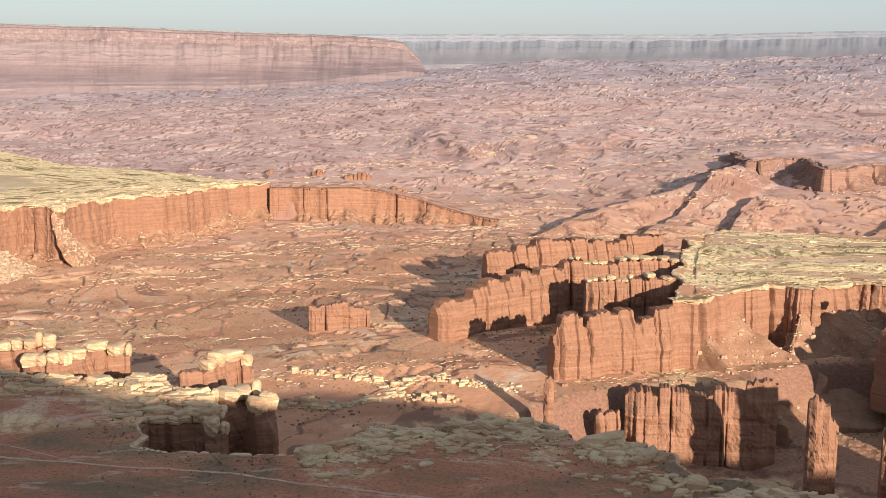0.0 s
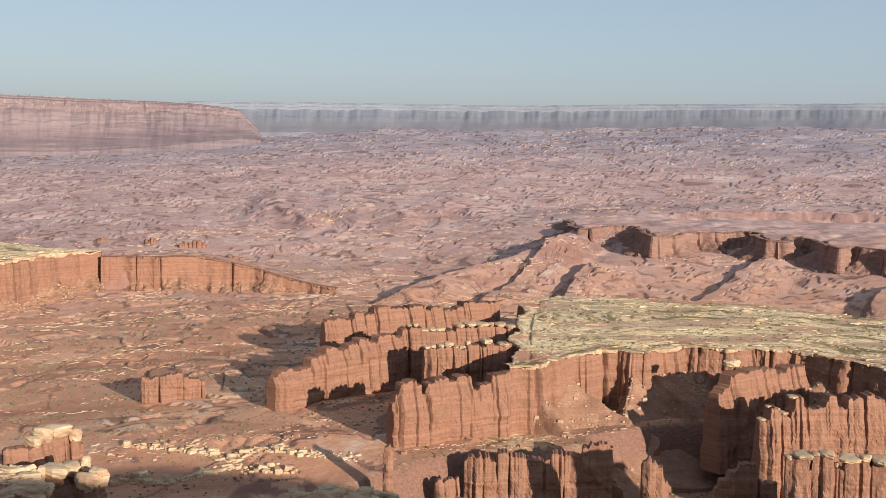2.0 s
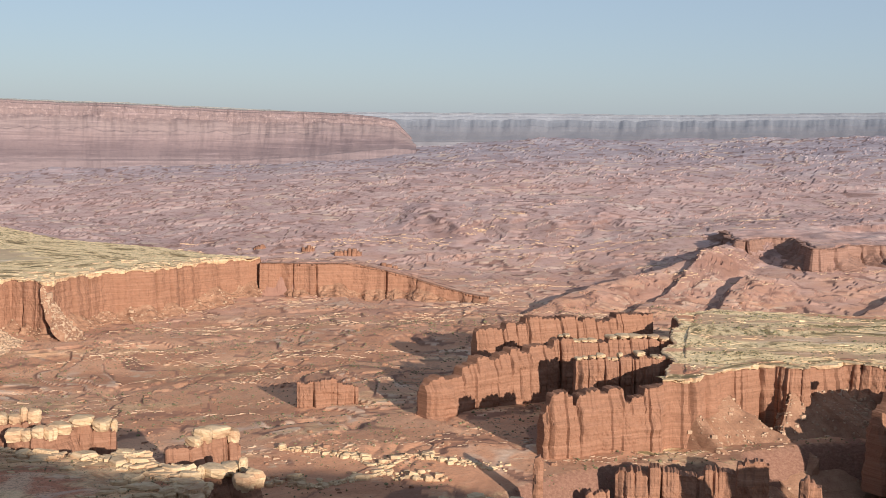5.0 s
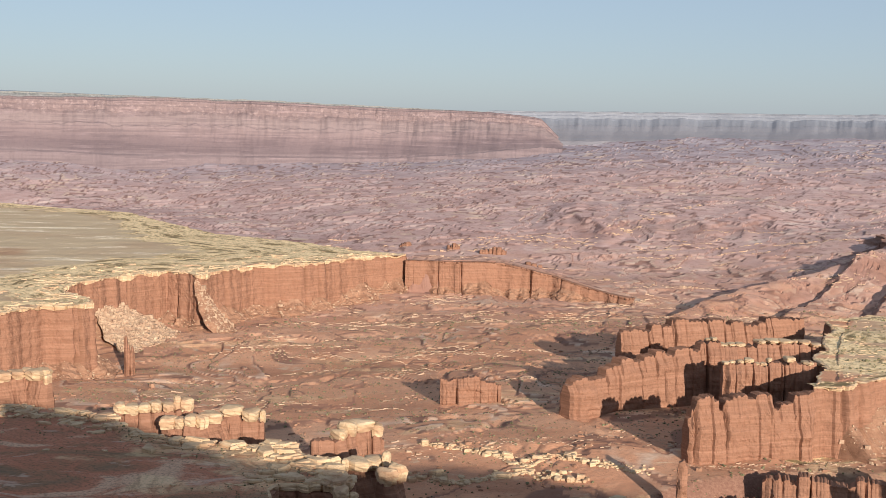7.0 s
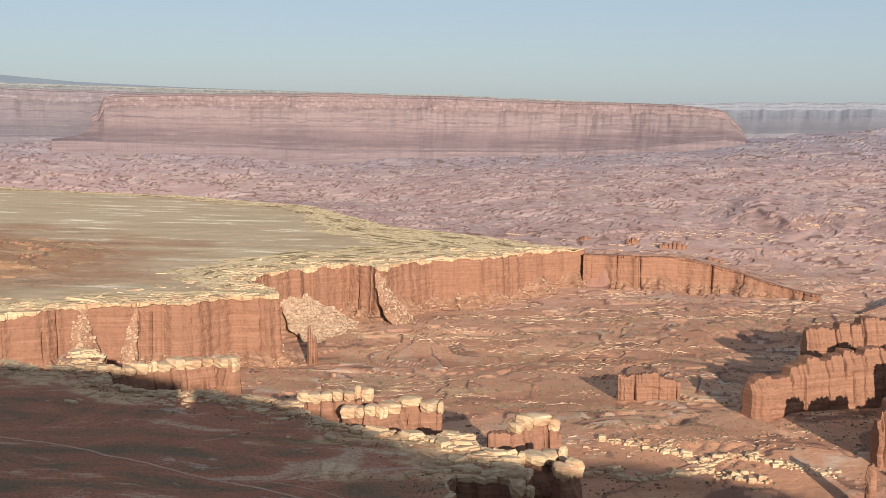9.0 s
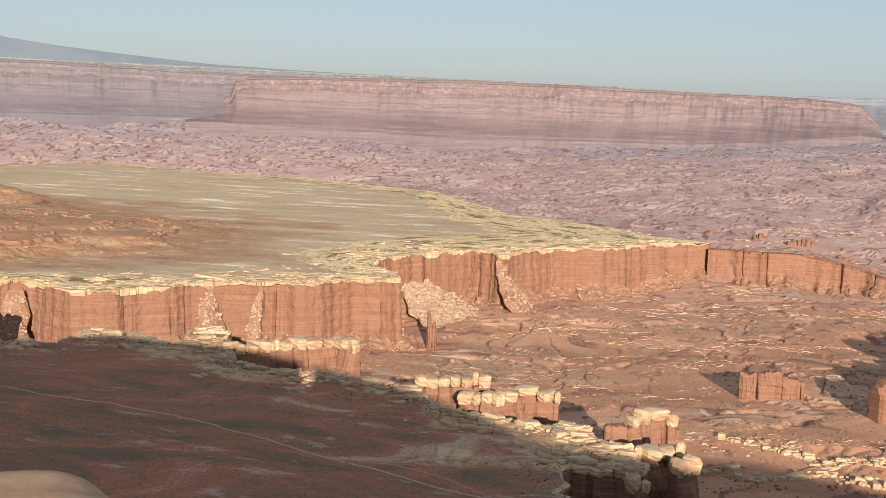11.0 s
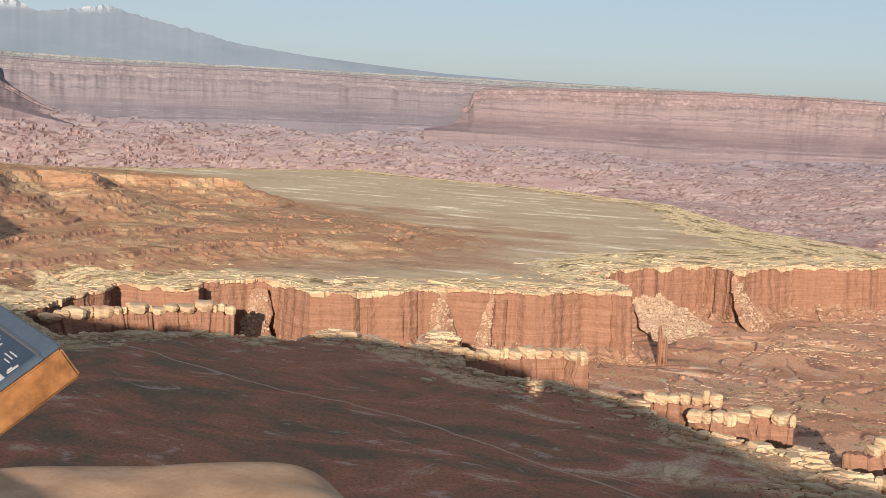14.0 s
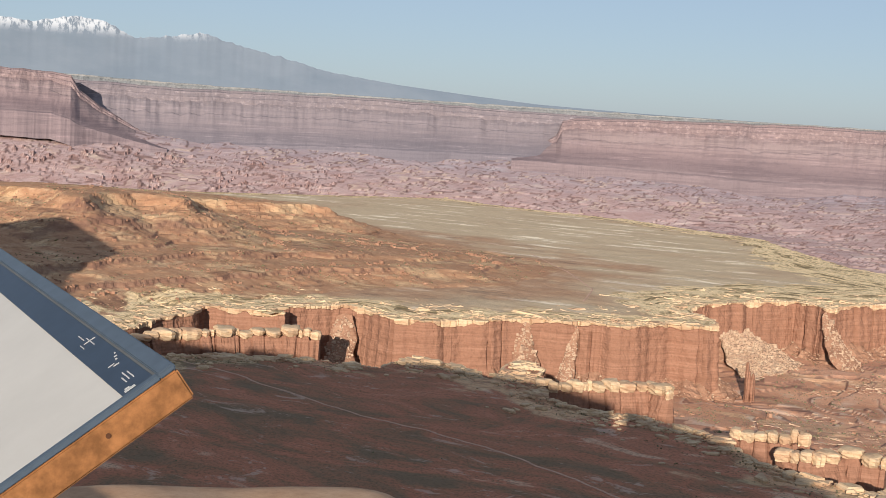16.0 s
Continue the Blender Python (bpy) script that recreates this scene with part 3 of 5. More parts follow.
# ---------------------------------------------------------------- cliffs
def blocks(name, label, xyz, size, flat, material, seed, category="rocks", parent=None, sink=0.25, stretch=1.0, rings=((1.0, -0.25), (1.02, 0.6), (0.8, 1.0)), n_side=6, spin=0.6):
    """Many small angular stones as one mesh."""
    r = np.random.RandomState(seed)
    n = len(xyz)
    ang = np.linspace(0, 2 * np.pi, n_side, endpoint=False)[None] + r.uniform(-0.35, 0.35, (n, n_side)) + r.uniform(0, 6.28, (n, 1))
    rad = size[:, None] * r.uniform(0.65, 1.15, (n, n_side))
    long = r.uniform(0.7, 1.7, (n, 1)) * stretch
    turn = r.uniform(-spin, spin, (n, 1)) / stretch
    hgt = size * flat * r.uniform(0.6, 1.5, n)
    vs = []
    for q, z in rings:
        x, y = rad * q * np.cos(ang) * long, rad * q * np.sin(ang) / long
        c, s_ = np.cos(turn), np.sin(turn)
        tilt = 0.12 * r.randn(n, 1) * x
        vs.append(np.stack([xyz[:, :1] + x * c - y * s_, xyz[:, 1:2] + x * s_ + y * c, xyz[:, 2:3] + hgt[:, None] * z + tilt * (z > 0)], -1))
    V = np.stack(vs, 1).reshape(-1, 3)
    base = (np.arange(n) * n_side * len(rings))[:, None, None]
    j = np.arange(n_side)
    side = np.concatenate([np.stack([j + n_side * k, (j + 1) % n_side + n_side * k, (j + 1) % n_side + n_side * k + n_side, j + n_side * k + n_side], 1) for k in range(len(rings) - 1)])
    faces = (base + side[None]).reshape(-1, 4).tolist() + (base[:, :, 0] + n_side * (len(rings) - 1) + j[None]).tolist()
    ob = mesh_object(name, V, faces, material, parent)
    return tagged(ob, label, category if parent is None else "", kind="stuff")


PLAIN_STONE = dict(rings=((1.0, -0.25), (0.8, 1.0)), n_side=5)


def pieces(name, V, groups, material, parent, flip):
    """Cuts a strip of rock into its blocks, each a mesh of its own."""
    cuts = [0] + [i for i in range(1, len(groups)) if groups[i] != groups[i - 1]] + [len(groups) - 1]
    for a, b in zip(cuts, cuts[1:]):
        if b <= a:
            continue
        part_v = V[:, a:b + 1]
        fc = grid_faces(part_v.shape[0], part_v.shape[1])
        mesh_object(name, part_v.reshape(-1, 3), [f[::-1] for f in fc] if flip else fc, material, parent)


def cliff(thing, line, side, ztop, seed, step=2.2, cap=5.0, lo=7, hi=22, bulge=2.6, crack=3.5, talus=18, lip=16, materials=None, jag=0.0, part_names=("caprock_block", "cliff_panel", "talus_slope"), wander=(9, 55), stones=0):
    """A rock face along a rim: pale cap, fluted wall and talus foot. side: +1 if the drop lies to the right of the line's course."""
    mc, mw, mt = materials or (M_CAP, M_CLIFF, M_TALUS)
    p, s = resample(line, step)
    p = soften(p, 2)
    t = np.gradient(soften(p, 5), axis=0)
    t /= np.maximum(1e-6, np.hypot(*t.T))[:, None]
    n = np.stack([t[:, 1], -t[:, 0]], 1) * side
    k, u, own, dj, joint, kj = pillars(s, seed, lo, hi)
    wide = wander[0] * fbm(s / wander[1], s * 0 + seed, 3, seed)
    col = bulge * (1 - u ** 4) * (0.5 + own) * (joint > 0.35) + (own - 0.5) * bulge * 1.4
    deep = crack * np.where(joint > 0.62, (joint - 0.4) * 2.0, 0.02) * np.exp(-(dj / (0.7 + 1.5 * joint ** 2)) ** 2)
    kc, uc, oc, dc, jc, _ = pillars(s, seed + 5, 5, 18)
    zt = (ztop(p[:, 0], p[:, 1]) if callable(ztop) else ztop + 0 * s) - jag * own
    out = p + n * (talus + 12)
    zb = np.minimum(ground_at(*out.T), zt - 12) - 3
    zb = soften(np.stack([zb, zb], 1), 6)[:, 0]
    offs, zs = [], []
    # cap: lip, rounded edge, face, shadow gap below
    roll = 0.9 * (1 - np.abs(uc) ** 4) * (0.4 + jc) - 0.5 + 1.6 * (oc - 0.5) * (jc > 0.6)
    face = wide + 1.2 + 3.4 * (oc - 0.5) - 2.2 * np.exp(-(dc / 0.7) ** 2) - 0.7 * deep
    for o, dz in ((-lip, -0.9), (-lip * 0.6, 0.0), (-lip * 0.3, 0.1), (-2.2, 0.2)):
        offs.append(wide * (0.3 if o == -lip else 1) + o), zs.append(zt + dz + roll * (0.3 if o > -lip * 0.5 else 0.0) + 0.3 * perlin(s / 8, s * 0 + o, seed + 21))
    nlip = len(offs)
    gone = 3.0 * (oc > 0.78)
    thick = 0.3 + 0.95 * smooth(-0.35, 0.45, fbm(s / 48, s * 0 + 9, 3, seed + 33))
    face = face - gone
    for o, f in ((-0.5, 0.02), (0.3, 0.2), (0.0, 0.5), (0.35, 0.55), (-0.2, 0.9), (-2.0, 1.0)):
        nz = 0.5 * perlin(s / 4, s * 0 + f * 9, seed + 3)
        offs.append(face + o + nz), zs.append(zt + roll - f * cap * thick * (0.75 + 0.5 * oc))
    ncap = len(offs)
    nrow = max(8, int((np.median(zt) - np.median(zb)) / 2.4))
    base_foot = smooth(0, 1, 0.5 + fbm(s / 70, s * 0 + 4, 3, seed + 9))
    foot = talus * (0.35 + base_foot)
    hw = zt - cap - zb
    ft = np.clip(foot * 0.75 / np.maximum(hw, 1), 0.05, 0.66)
    for i in range(nrow + 1):
        f = i / nrow
        z = zt - cap * thick * 0.95 - f * (hw + cap * (1 - thick)) * (1 - ft)
        ledge = 0.45 * perlin(z / 4.5, s / 260, seed + 11) + 0.55 * smooth(-0.15, 0.15, perlin(z / 14.0, s / 120, seed + 12))
        nz = 0.9 * perlin(s / 7, z / 9, seed + 13) + 0.5 * perlin(s / 2.6, z / 3.4, seed + 14)
        part = smooth(-0.35, 0.1, perlin(kj * 3.7, z / 30, seed + 16))
        offs.append(wide - 1.0 + col * (0.6 + 0.5 * f) - deep * part + ledge + nz + f * 3.5), zs.append(z)
    nwall = len(offs)
    o_end, z_end = offs[-1], zs[-1]
    for i in range(13):
        f = i / 12
        nz = (2.4 * fbm(s / 11, s * 0 + f * 5, 4, seed + 15) + 3.0 * (ridged(s / 17, s * 0 + f * 1.5, 3, seed + 19) - 0.6)) * min(1, 5 * f)
        offs.append(o_end - 1.5 + f * (foot + 2) + nz), zs.append(z_end + 0.8 * (1 - f) + (zb - z_end) * f ** 0.85 + nz * 0.5)
    offs.append(offs[-1] + 3), zs.append(zs[-1] - 50)
    V = np.stack([np.concatenate([(p + n * o[:, None]), z[:, None]], 1) for o, z in zip(offs, zs)])
    m = len(s)
    if stones:
        r = np.random.RandomState(seed + 40)
        a, b, c = r.randint(nwall, len(offs) - 2, stones), r.randint(0, m - 1, stones), r.rand(stones, 1)
        keep = (zs[nwall][b] - zb[b]) > 6
        q = V[a, b] * c + V[a + 1, b + 1] * (1 - c)
        blocks("talus_stones", "", q[keep], 0.3 + r.gamma(1.3, 0.45, keep.sum()), 0.7, M_SCREE, seed + 41, parent=thing, **PLAIN_STONE)
    lv = V[:nlip]
    fc = grid_faces(nlip, m)
    ledge_top = mesh_object("rim_ledge", lv.reshape(-1, 3), [f[::-1] for f in fc] if side < 0 else fc, M_GROUND if mc is M_CAP else mc, thing)
    paint(ledge_top, lv[..., 0], lv[..., 1], height(lv[..., 0], lv[..., 1])[1])
    for (a, b), mat, nm in (((nlip - 1, ncap), mc, part_names[0]), ((ncap - 1, nwall), mw, part_names[1]), ((nwall - 1, len(offs)), mt, part_names[2])):
        if nm is None:
            continue
        groups = kc if nm == part_names[0] else k if nm == part_names[1] else np.floor(s / 120).astype(int)
        pieces(nm, V[a:b], groups, mat, thing, side < 0)


def fin(name, label, line, width, tops, zbase, seed, crest=None, step=1.0, lo=6, hi=18, caps=0, taper=0.16, group="sandstone fins", notch=5.0, cap_size=None, category="rock fin"):
    """A thin wall of rock, tops: heights from end to end; deep cracks part its columns."""
    thing = empty(name, label, category, group)
    if crest:
        line = [(x, y) for x, y, _ in crest]
    p, s = resample(line, step)
    p = soften(p, 3)
    L = s[-1]
    t = np.gradient(p, axis=0)
    t /= np.maximum(1e-6, np.hypot(*t.T))[:, None]
    n = np.stack([t[:, 1], -t[:, 0]], 1)
    k, u, own, dj, joint, kj = pillars(s, seed, lo, hi)
    tops = tops or [0, 0]
    zt = np.interp(s / L, np.linspace(0, 1, len(tops)), tops)
    first = np.searchsorted(k, np.arange(k.max() + 1))
    drop = notch * np.where(joint > 0.4, joint, 0.15)
    zt = zt[np.minimum(first[k], len(s) - 1)] + notch * (own - 0.75) - 0.22 * notch * u ** 2 - drop * np.exp(-(dj / 1.1) ** 2) + 1.1 * perlin(s / 3.1, s * 0, seed) + 0.6 * perlin(s / 1.4, s * 0 + 3, seed)
    if crest:
        q = np.array(crest)
        run = np.concatenate([[0], np.cumsum(np.hypot(*np.diff(q[:, :2], axis=0).T))])
        mid = (run[1:] + run[:-1]) / 2
        zt = q[np.searchsorted(mid, s), 2] * 0.75 + np.interp(s, run, q[:, 2]) * 0.25
        zt = zt - 0.6 * drop * np.exp(-(dj / 0.9) ** 2) + 1.5 * perlin(s / 3.6, s * 0, seed) + 0.9 * perlin(s / 1.7, s * 0 + 3, seed)
    end = np.clip(0.45 + 0.55 * np.minimum(s, L - s) / (0.4 * width) + 0.18 * perlin(s / 4, s * 0 + 6, seed + 9), 0.3, 1)
    hw = width * 0.5 * end * (0.9 + 0.2 * own)
    rows = []
    nlev = max(8, int((np.max(zt) - zbase) / 2.2))
    for sd in (1, -1):
        lev = []
        for i in range(nlev + 1):
            f = i / nlev
            z = zbase + (zt - zbase) * f
            part = smooth(-0.4, 0.1, perlin(kj * 3.7 + sd, z / 26, seed + 16))
            bul = 0.5 * (1 - u ** 4) + 2.4 * (own - 0.5) - 5.0 * np.where(joint > 0.62, joint, 0.02) * np.exp(-(dj / 0.75) ** 2) * part
            ledge = 0.9 * smooth(-0.15, 0.15, perlin(z / 11.0, s / 60 + sd, seed + 2)) + 0.55 * perlin(z / 2.6, s / 70, seed + 6)
            nz = 2.4 * fbm(s / 16, z / 22 + 9 * sd, 3, seed + 3) + 0.55 * perlin(s / 2.4, z / 1.6, seed + 4)
            o = hw * (1 + taper * 2.2 * (1 - f) ** 1.6) + (bul * end + ledge + nz) * (0.6 if f == 1 else 1)
            o = np.maximum(o, 0.6) * (1 - 0.45 * smooth(0.72, 1.0, f))
            lev.append(np.concatenate([p + n * (sd * o)[:, None], z[:, None]], 1))
        rows += lev if sd == 1 else lev[::-1]
        if sd == 1:
            rows.append(np.concatenate([p, (zt + 0.3 + 1.2 * perlin(s / 2.5, s * 0 + 8, seed + 8))[:, None]], 1))
    V = np.stack(rows)
    m = len(s)
    pieces("rock_column", V, k, M_CLIFF, thing, True)
    R = len(rows)
    mesh_object("end_face", V[:, 0], [list(range(R))], M_CLIFF, thing)
    mesh_object("end_face", V[:, -1], [list(range(R))[::-1]], M_CLIFF, thing)
    if caps:
        r = np.random.RandomState(seed)
        for c in range(k.max() + 1):
            idx = np.where(k == c)[0]
            if len(idx) < 3 or r.rand() > caps:
                continue
            i = idx[len(idx) // 2]
            a = len(idx) * step * 0.52
            b = min(hw[i] * r.uniform(0.95, 1.15) + 0.8, a * 1.5)
            hgt = (cap_size or 3.0) * r.uniform(0.7, 1.3)
            slab("caprock", (p[i, 0], p[i, 1], zt[i] + 0.2), a, b, hgt, math.atan2(t[i, 1], t[i, 0]), seed * 31 + c, thing)
    return thing


def slab_verts(a, b, h, seed, lumpy=0.22):
    """A rounded, weathered block: rings from foot to crown."""
    nseg = 12
    ang = np.linspace(0, 2 * np.pi, nseg, endpoint=False)
    r = np.random.RandomState(seed)
    ph = r.rand(4) * 6.3
    rad = 1 / (np.abs(np.cos(ang)) ** 4 + np.abs(np.sin(ang)) ** 4) ** 0.25
    rad = rad * (1 + lumpy * 0.5 * np.cos(2 * ang + ph[0]) * 0.5 + lumpy * 0.5 * np.cos(3 * ang + ph[1]) + lumpy * 0.3 * np.cos(5 * ang + ph[2]))
    prof = [(0.82, -0.25), (0.94, 0.1), (1.0, 0.45), (0.97, 0.52), (1.02, 0.6), (0.96, 0.85), (0.82, 1.0), (0.45, 1.08)]
    rows = []
    for q, z in prof:
        w = 1 + 0.06 * np.cos(ang * 4 + z * 9 + ph[3])
        rows.append(np.stack([a * q * rad * w * np.cos(ang), b * q * rad * w * np.sin(ang), h * (z + 0.05 * np.cos(ang * 2 + ph[1])) + 0 * ang], 1))
    v = np.concatenate(rows + [np.array([[0, 0, h * 1.1]])])
    f = [g[::-1] for g in grid_faces(len(prof), nseg, True)]
    last = (len(prof) - 1) * nseg
    f += [[last + j, last + (j + 1) % nseg, len(v) - 1] for j in range(nseg)]
    return v, f


def slab(name, at, a, b, h, turn, seed, parent=None, label="", category="", group="", material=None):
    v, f = slab_verts(a, b, h, seed)
    c, s_ = math.cos(turn), math.sin(turn)
    v = v @ np.array([[c, s_, 0], [-s_, c, 0], [0, 0, 1]]) + np.array(at)
    ob = mesh_object(name, v, f, material or M_CAP, parent, label)
    return tagged(ob, "", category, group)


far_rim = empty("rim_wall_far", "pale-capped red cliff along the far side of the canyon", "cliff", kind="structure")
cliff(far_rim, RIM_FAR, -1, 0.0, 101, step=1.5, cap=6.0, lo=12, hi=60, talus=26, bulge=1.0, crack=10, lip=19, stones=1500)
near_rim = empty("rim_wall_near", "pale-capped red cliff at the edge of the shaded flats", "cliff", kind="structure")
cliff(near_rim, RIM_NEAR, -1, 0.0, 102, step=1.1, cap=4.5, lo=7, hi=20, talus=14, lip=18)
prom_rim = empty("rim_wall_promontory", "fluted red cliff below the pale promontory", "cliff", kind="structure")
cliff(prom_rim, PROM_FRONT, 1, 0.0, 103, step=1.2, cap=3.0, lo=7, hi=24, talus=72, bulge=2.6, crack=5, lip=19, stones=5200)
cliff(prom_rim, PROM_BACK[2:] + [PROM_FRONT[0]], 1, 0.0, 104, step=2.6, cap=4.0, lo=8, hi=20, talus=14, lip=19)
back_rim = empty("rim_wall_back", "low pale rim at the far edge of the grassy flats", "cliff", kind="structure")
cliff(back_rim, BENCH[11:], -1, 0.0, 105, step=4.0, cap=3.0, lo=14, hi=40, talus=14, lip=24)
ridge_wall = empty("ridge_wall", "red cliffs of a distant ridge with shadowed bays", "cliff", kind="structure")
cliff(ridge_wall, RIDGE[:-3], 1, 17.0, 106, step=2.2, cap=3.0, lo=14, hi=50, talus=30, lip=9, bulge=3, crack=9, materials=(M_RIDGE, M_RIDGE, M_RIDGE), wander=(16, 60))
red_wall = empty("red_wall", "red cliff running out from the pale rim", "cliff", kind="structure")
cliff(red_wall, RED_WALL[:6], 1, lambda x, y: -8 - 44 * smooth(60, 310, x), 107, step=1.6, cap=3.0, lo=20, hi=80, bulge=0.9, crack=8, talus=24, lip=18, materials=(M_CLIFF, M_CLIFF, M_TALUS))

fin("rock_fin", "red fin crowned with a row of pale caprock blocks", None, 20, None, -60, 1, crest=[(265.5, 1149.8, -4.8), (269.8, 1149.7, -3.2), (279.7, 1149.4, -2.7), (292.4, 1149, -1.7), (300.7, 1148.6, -3.9), (315.5, 1147.8, -0.6), (325.4, 1147.1, -2.8), (329.1, 1146.9, 1.6), (338, 1146.2, -1.7), (352.7, 1144.9, 0.6)], caps=0.85, notch=3, cap_size=2.6, lo=5, hi=11)
fin("rock_fin", "tall red pillars standing in a row at the promontory's foot", None, 20, None, -62, 2, crest=[(204, 1004.5, -21.8), (209, 1006.3, -13), (211.9, 1007.3, -5.4), (221.3, 1010.5, -3.3), (227.7, 1012.6, -7.3), (231.7, 1013.9, -16.6), (235.2, 1015, -8), (249.4, 1019.4, -4.2), (261.3, 1022.9, -8.1), (266.5, 1024.4, -3.5), (275.7, 1026.9, -4.2), (280.5, 1028.2, -17.6), (291.2, 1030.9, -13.4), (304.5, 1034.2, -5.7), (318, 1037.3, -4)], lo=8, hi=20, notch=7)
fin("rock_fin", "broad red wall stepping down to the canyon floor", None, 24, None, -64, 3, crest=[(118.8, 1153.9, -28.6), (127, 1159.2, -23.8), (134, 1163.8, -21.5), (138.2, 1166.4, -25.4), (148.4, 1172.7, -24.7), (154.4, 1176.4, -24.9), (157.3, 1178.2, -15.7), (167.6, 1184.3, -13.7), (173, 1187.4, -7.6), (179.2, 1191, -7.7), (189.8, 1197, -11.9), (202.2, 1203.8, -7.6), (214.7, 1210.4, -3.2), (224.4, 1215.5, -8.8), (235.2, 1220.9, -3), (246.1, 1226.3, -2.3), (254.1, 1230.1, -7.2), (263, 1234.3, 1.4)], lo=9, hi=24, notch=6)
fin("rock_fin", "low red wall on the canyon floor", None, 16, None, -74, 4, crest=[(0, 1225, -39.8), (7.9, 1225.4, -41.2), (17.6, 1225.7, -39.1), (27.8, 1226, -37.5), (38, 1226.3, -36), (40.9, 1226.3, -40.7), (51.1, 1226.4, -42.6), (61.4, 1226.5, -45.1)], notch=3)
fin("rock_fin", "long fluted red wall behind the promontory", None, 24, None, -66, 5, crest=[(195.7, 1345.8, -9.8), (200.4, 1347.8, -6.9), (214, 1353.5, -6.1), (224.3, 1357.6, -9.4), (236.6, 1362.4, -2), (248.5, 1366.9, -4.7), (260.1, 1371.3, 2.9), (287, 1380.7, -0.1), (314.7, 1389.7, 0.9), (322.8, 1392.2, -5.5), (329.1, 1394.1, -1.9), (353.9, 1401.3, -6.6), (364.7, 1404.3, -3.8), (371.1, 1406, 1.3), (395.3, 1412.2, -0.5), (418.1, 1417.6, -0.9)], lo=8, hi=20, notch=7)
fin("rock_fin", "pale-rimmed red spur of the promontory", None, 30, None, -62, 6, crest=[(255.8, 1241.9, -4.6), (264.7, 1242.3, 0.6), (276.1, 1242.8, 1.6), (288.8, 1243.1, -2.8), (309.9, 1243.5, -3.1), (330.8, 1243.4, 0.3), (354.8, 1243, 1.4), (384.9, 1241.7, -1.1)], caps=0.8, notch=3, cap_size=2.2, lo=6, hi=14)
fin("rock_fin", "fluted red cliff step with a shaded foot", None, 26, None, -112, 15, crest=[(255.4, 951.3, -58.6), (260.6, 950.1, -54.5), (273.4, 947.1, -54), (277, 946.2, -57.6), (285.9, 944, -50), (298.2, 940.7, -53.2), (309.1, 937.7, -55.8), (319.4, 934.7, -55.2), (327.2, 932.3, -49.1), (338.7, 928.8, -50.7), (345.9, 926.5, -52.1), (348.4, 925.6, -43.9), (357, 922.7, -41.9), (363.2, 920.6, -40.6), (370.7, 918, -43.7)], lo=7, hi=20, notch=6)
fin("rock_fin", "small red stub of rock on the slope", None, 10, None, -110, 12, crest=[(227.8, 937.7, -71.8), (230.5, 937.8, -69.1), (236.2, 937.9, -70.7), (239.8, 937.9, -68.4), (247.2, 938, -68.1)], notch=4)
fin("rock_spire", "slender red rock spire", None, 8, None, -100, 7, crest=[(177.2, 897.7, -38.3), (178.7, 897.4, -29.4), (182, 896.7, -27.5), (185, 896.1, -32.3)], lo=20, hi=30, notch=1, category="rock spire", group="rock spires")
fin("rock_spire", "broad red rock tower, its foot in shade", None, 14, None, -116, 8, crest=[(348.5, 808.1, -25.7), (350.4, 807.2, -23), (352.8, 806.2, -21.2), (357, 804.3, -23.2), (361, 802.5, -26), (365, 800.7, -37.4), (368.1, 799.3, -49.4)], lo=9, hi=12, notch=4, category="rock spire", group="rock spires")
fin("rock_fin", "jagged red wall with small pale caps", None, 24, None, -108, 9, crest=[(486.8, 896.3, -20.8), (493.7, 895.9, -20), (495.6, 895.8, -8.3), (499.6, 895.5, -8.8), (502.3, 895.3, -13.1), (510.4, 894.6, -17.1), (514.5, 894.3, -12), (516.5, 894.1, -2.1), (520.9, 893.7, -1.2), (524.2, 893.4, -9.3), (532.7, 892.5, -11.4), (540.4, 891.7, -10.1), (543.6, 891.3, -5.8), (545.3, 891.1, 0.3), (549.7, 890.5, -0.7), (553.6, 890.1, -9.3), (559.5, 889.3, -11.7), (562.4, 888.9, -2.7), (571.1, 887.6, -1.8), (575, 887.1, -11.8), (576.3, 886.9, 0.6), (588.5, 884.9, -2.8), (594, 884, -6.6), (598.3, 883.3, 2.5), (606.7, 881.7, 4.9), (623.2, 878.6, 7.8), (656.8, 871.2, 8.2), (702.8, 859.2, 4.4)], lo=6, hi=16, caps=0.3, notch=7, cap_size=1.5)
fin("rock_fin", "pale-capped red pillars near the rim", None, 18, None, -110, 10, crest=[(412.7, 720.1, 0), (416.8, 718.5, 1.4), (425.2, 715, 1.9), (427.6, 714, -6), (428.8, 713.5, 2.9), (439.5, 708.9, 3.6), (442.1, 707.7, -3.8), (445.5, 706.2, -4.7), (447.2, 705.5, 1.5), (459.2, 699.9, 2.4), (461.6, 698.8, -1.2), (463.4, 697.9, 1.2), (478.4, 690.6, 1.3), (482.3, 688.6, -0.6), (489.4, 685, 1.6), (511.3, 673.1, 2.3), (540.7, 655.8, -0)], lo=7, hi=15, caps=1.0, notch=3, cap_size=2.4)
fin("rock_fin", "stepped red stub of rock in the inner canyon", None, 14, None, -112, 11, crest=[(390.1, 777.7, -39.2), (391.5, 777.3, -35.9), (395.5, 776.3, -30.1), (399.4, 775.3, -29.2), (400.7, 775, -23.5), (405.7, 773.7, -23.4), (407.4, 773.2, -18), (417, 770.6, -17.8), (420.1, 769.8, -27.9), (422.6, 769.1, -32), (433.3, 765.9, -31.2)], notch=4)
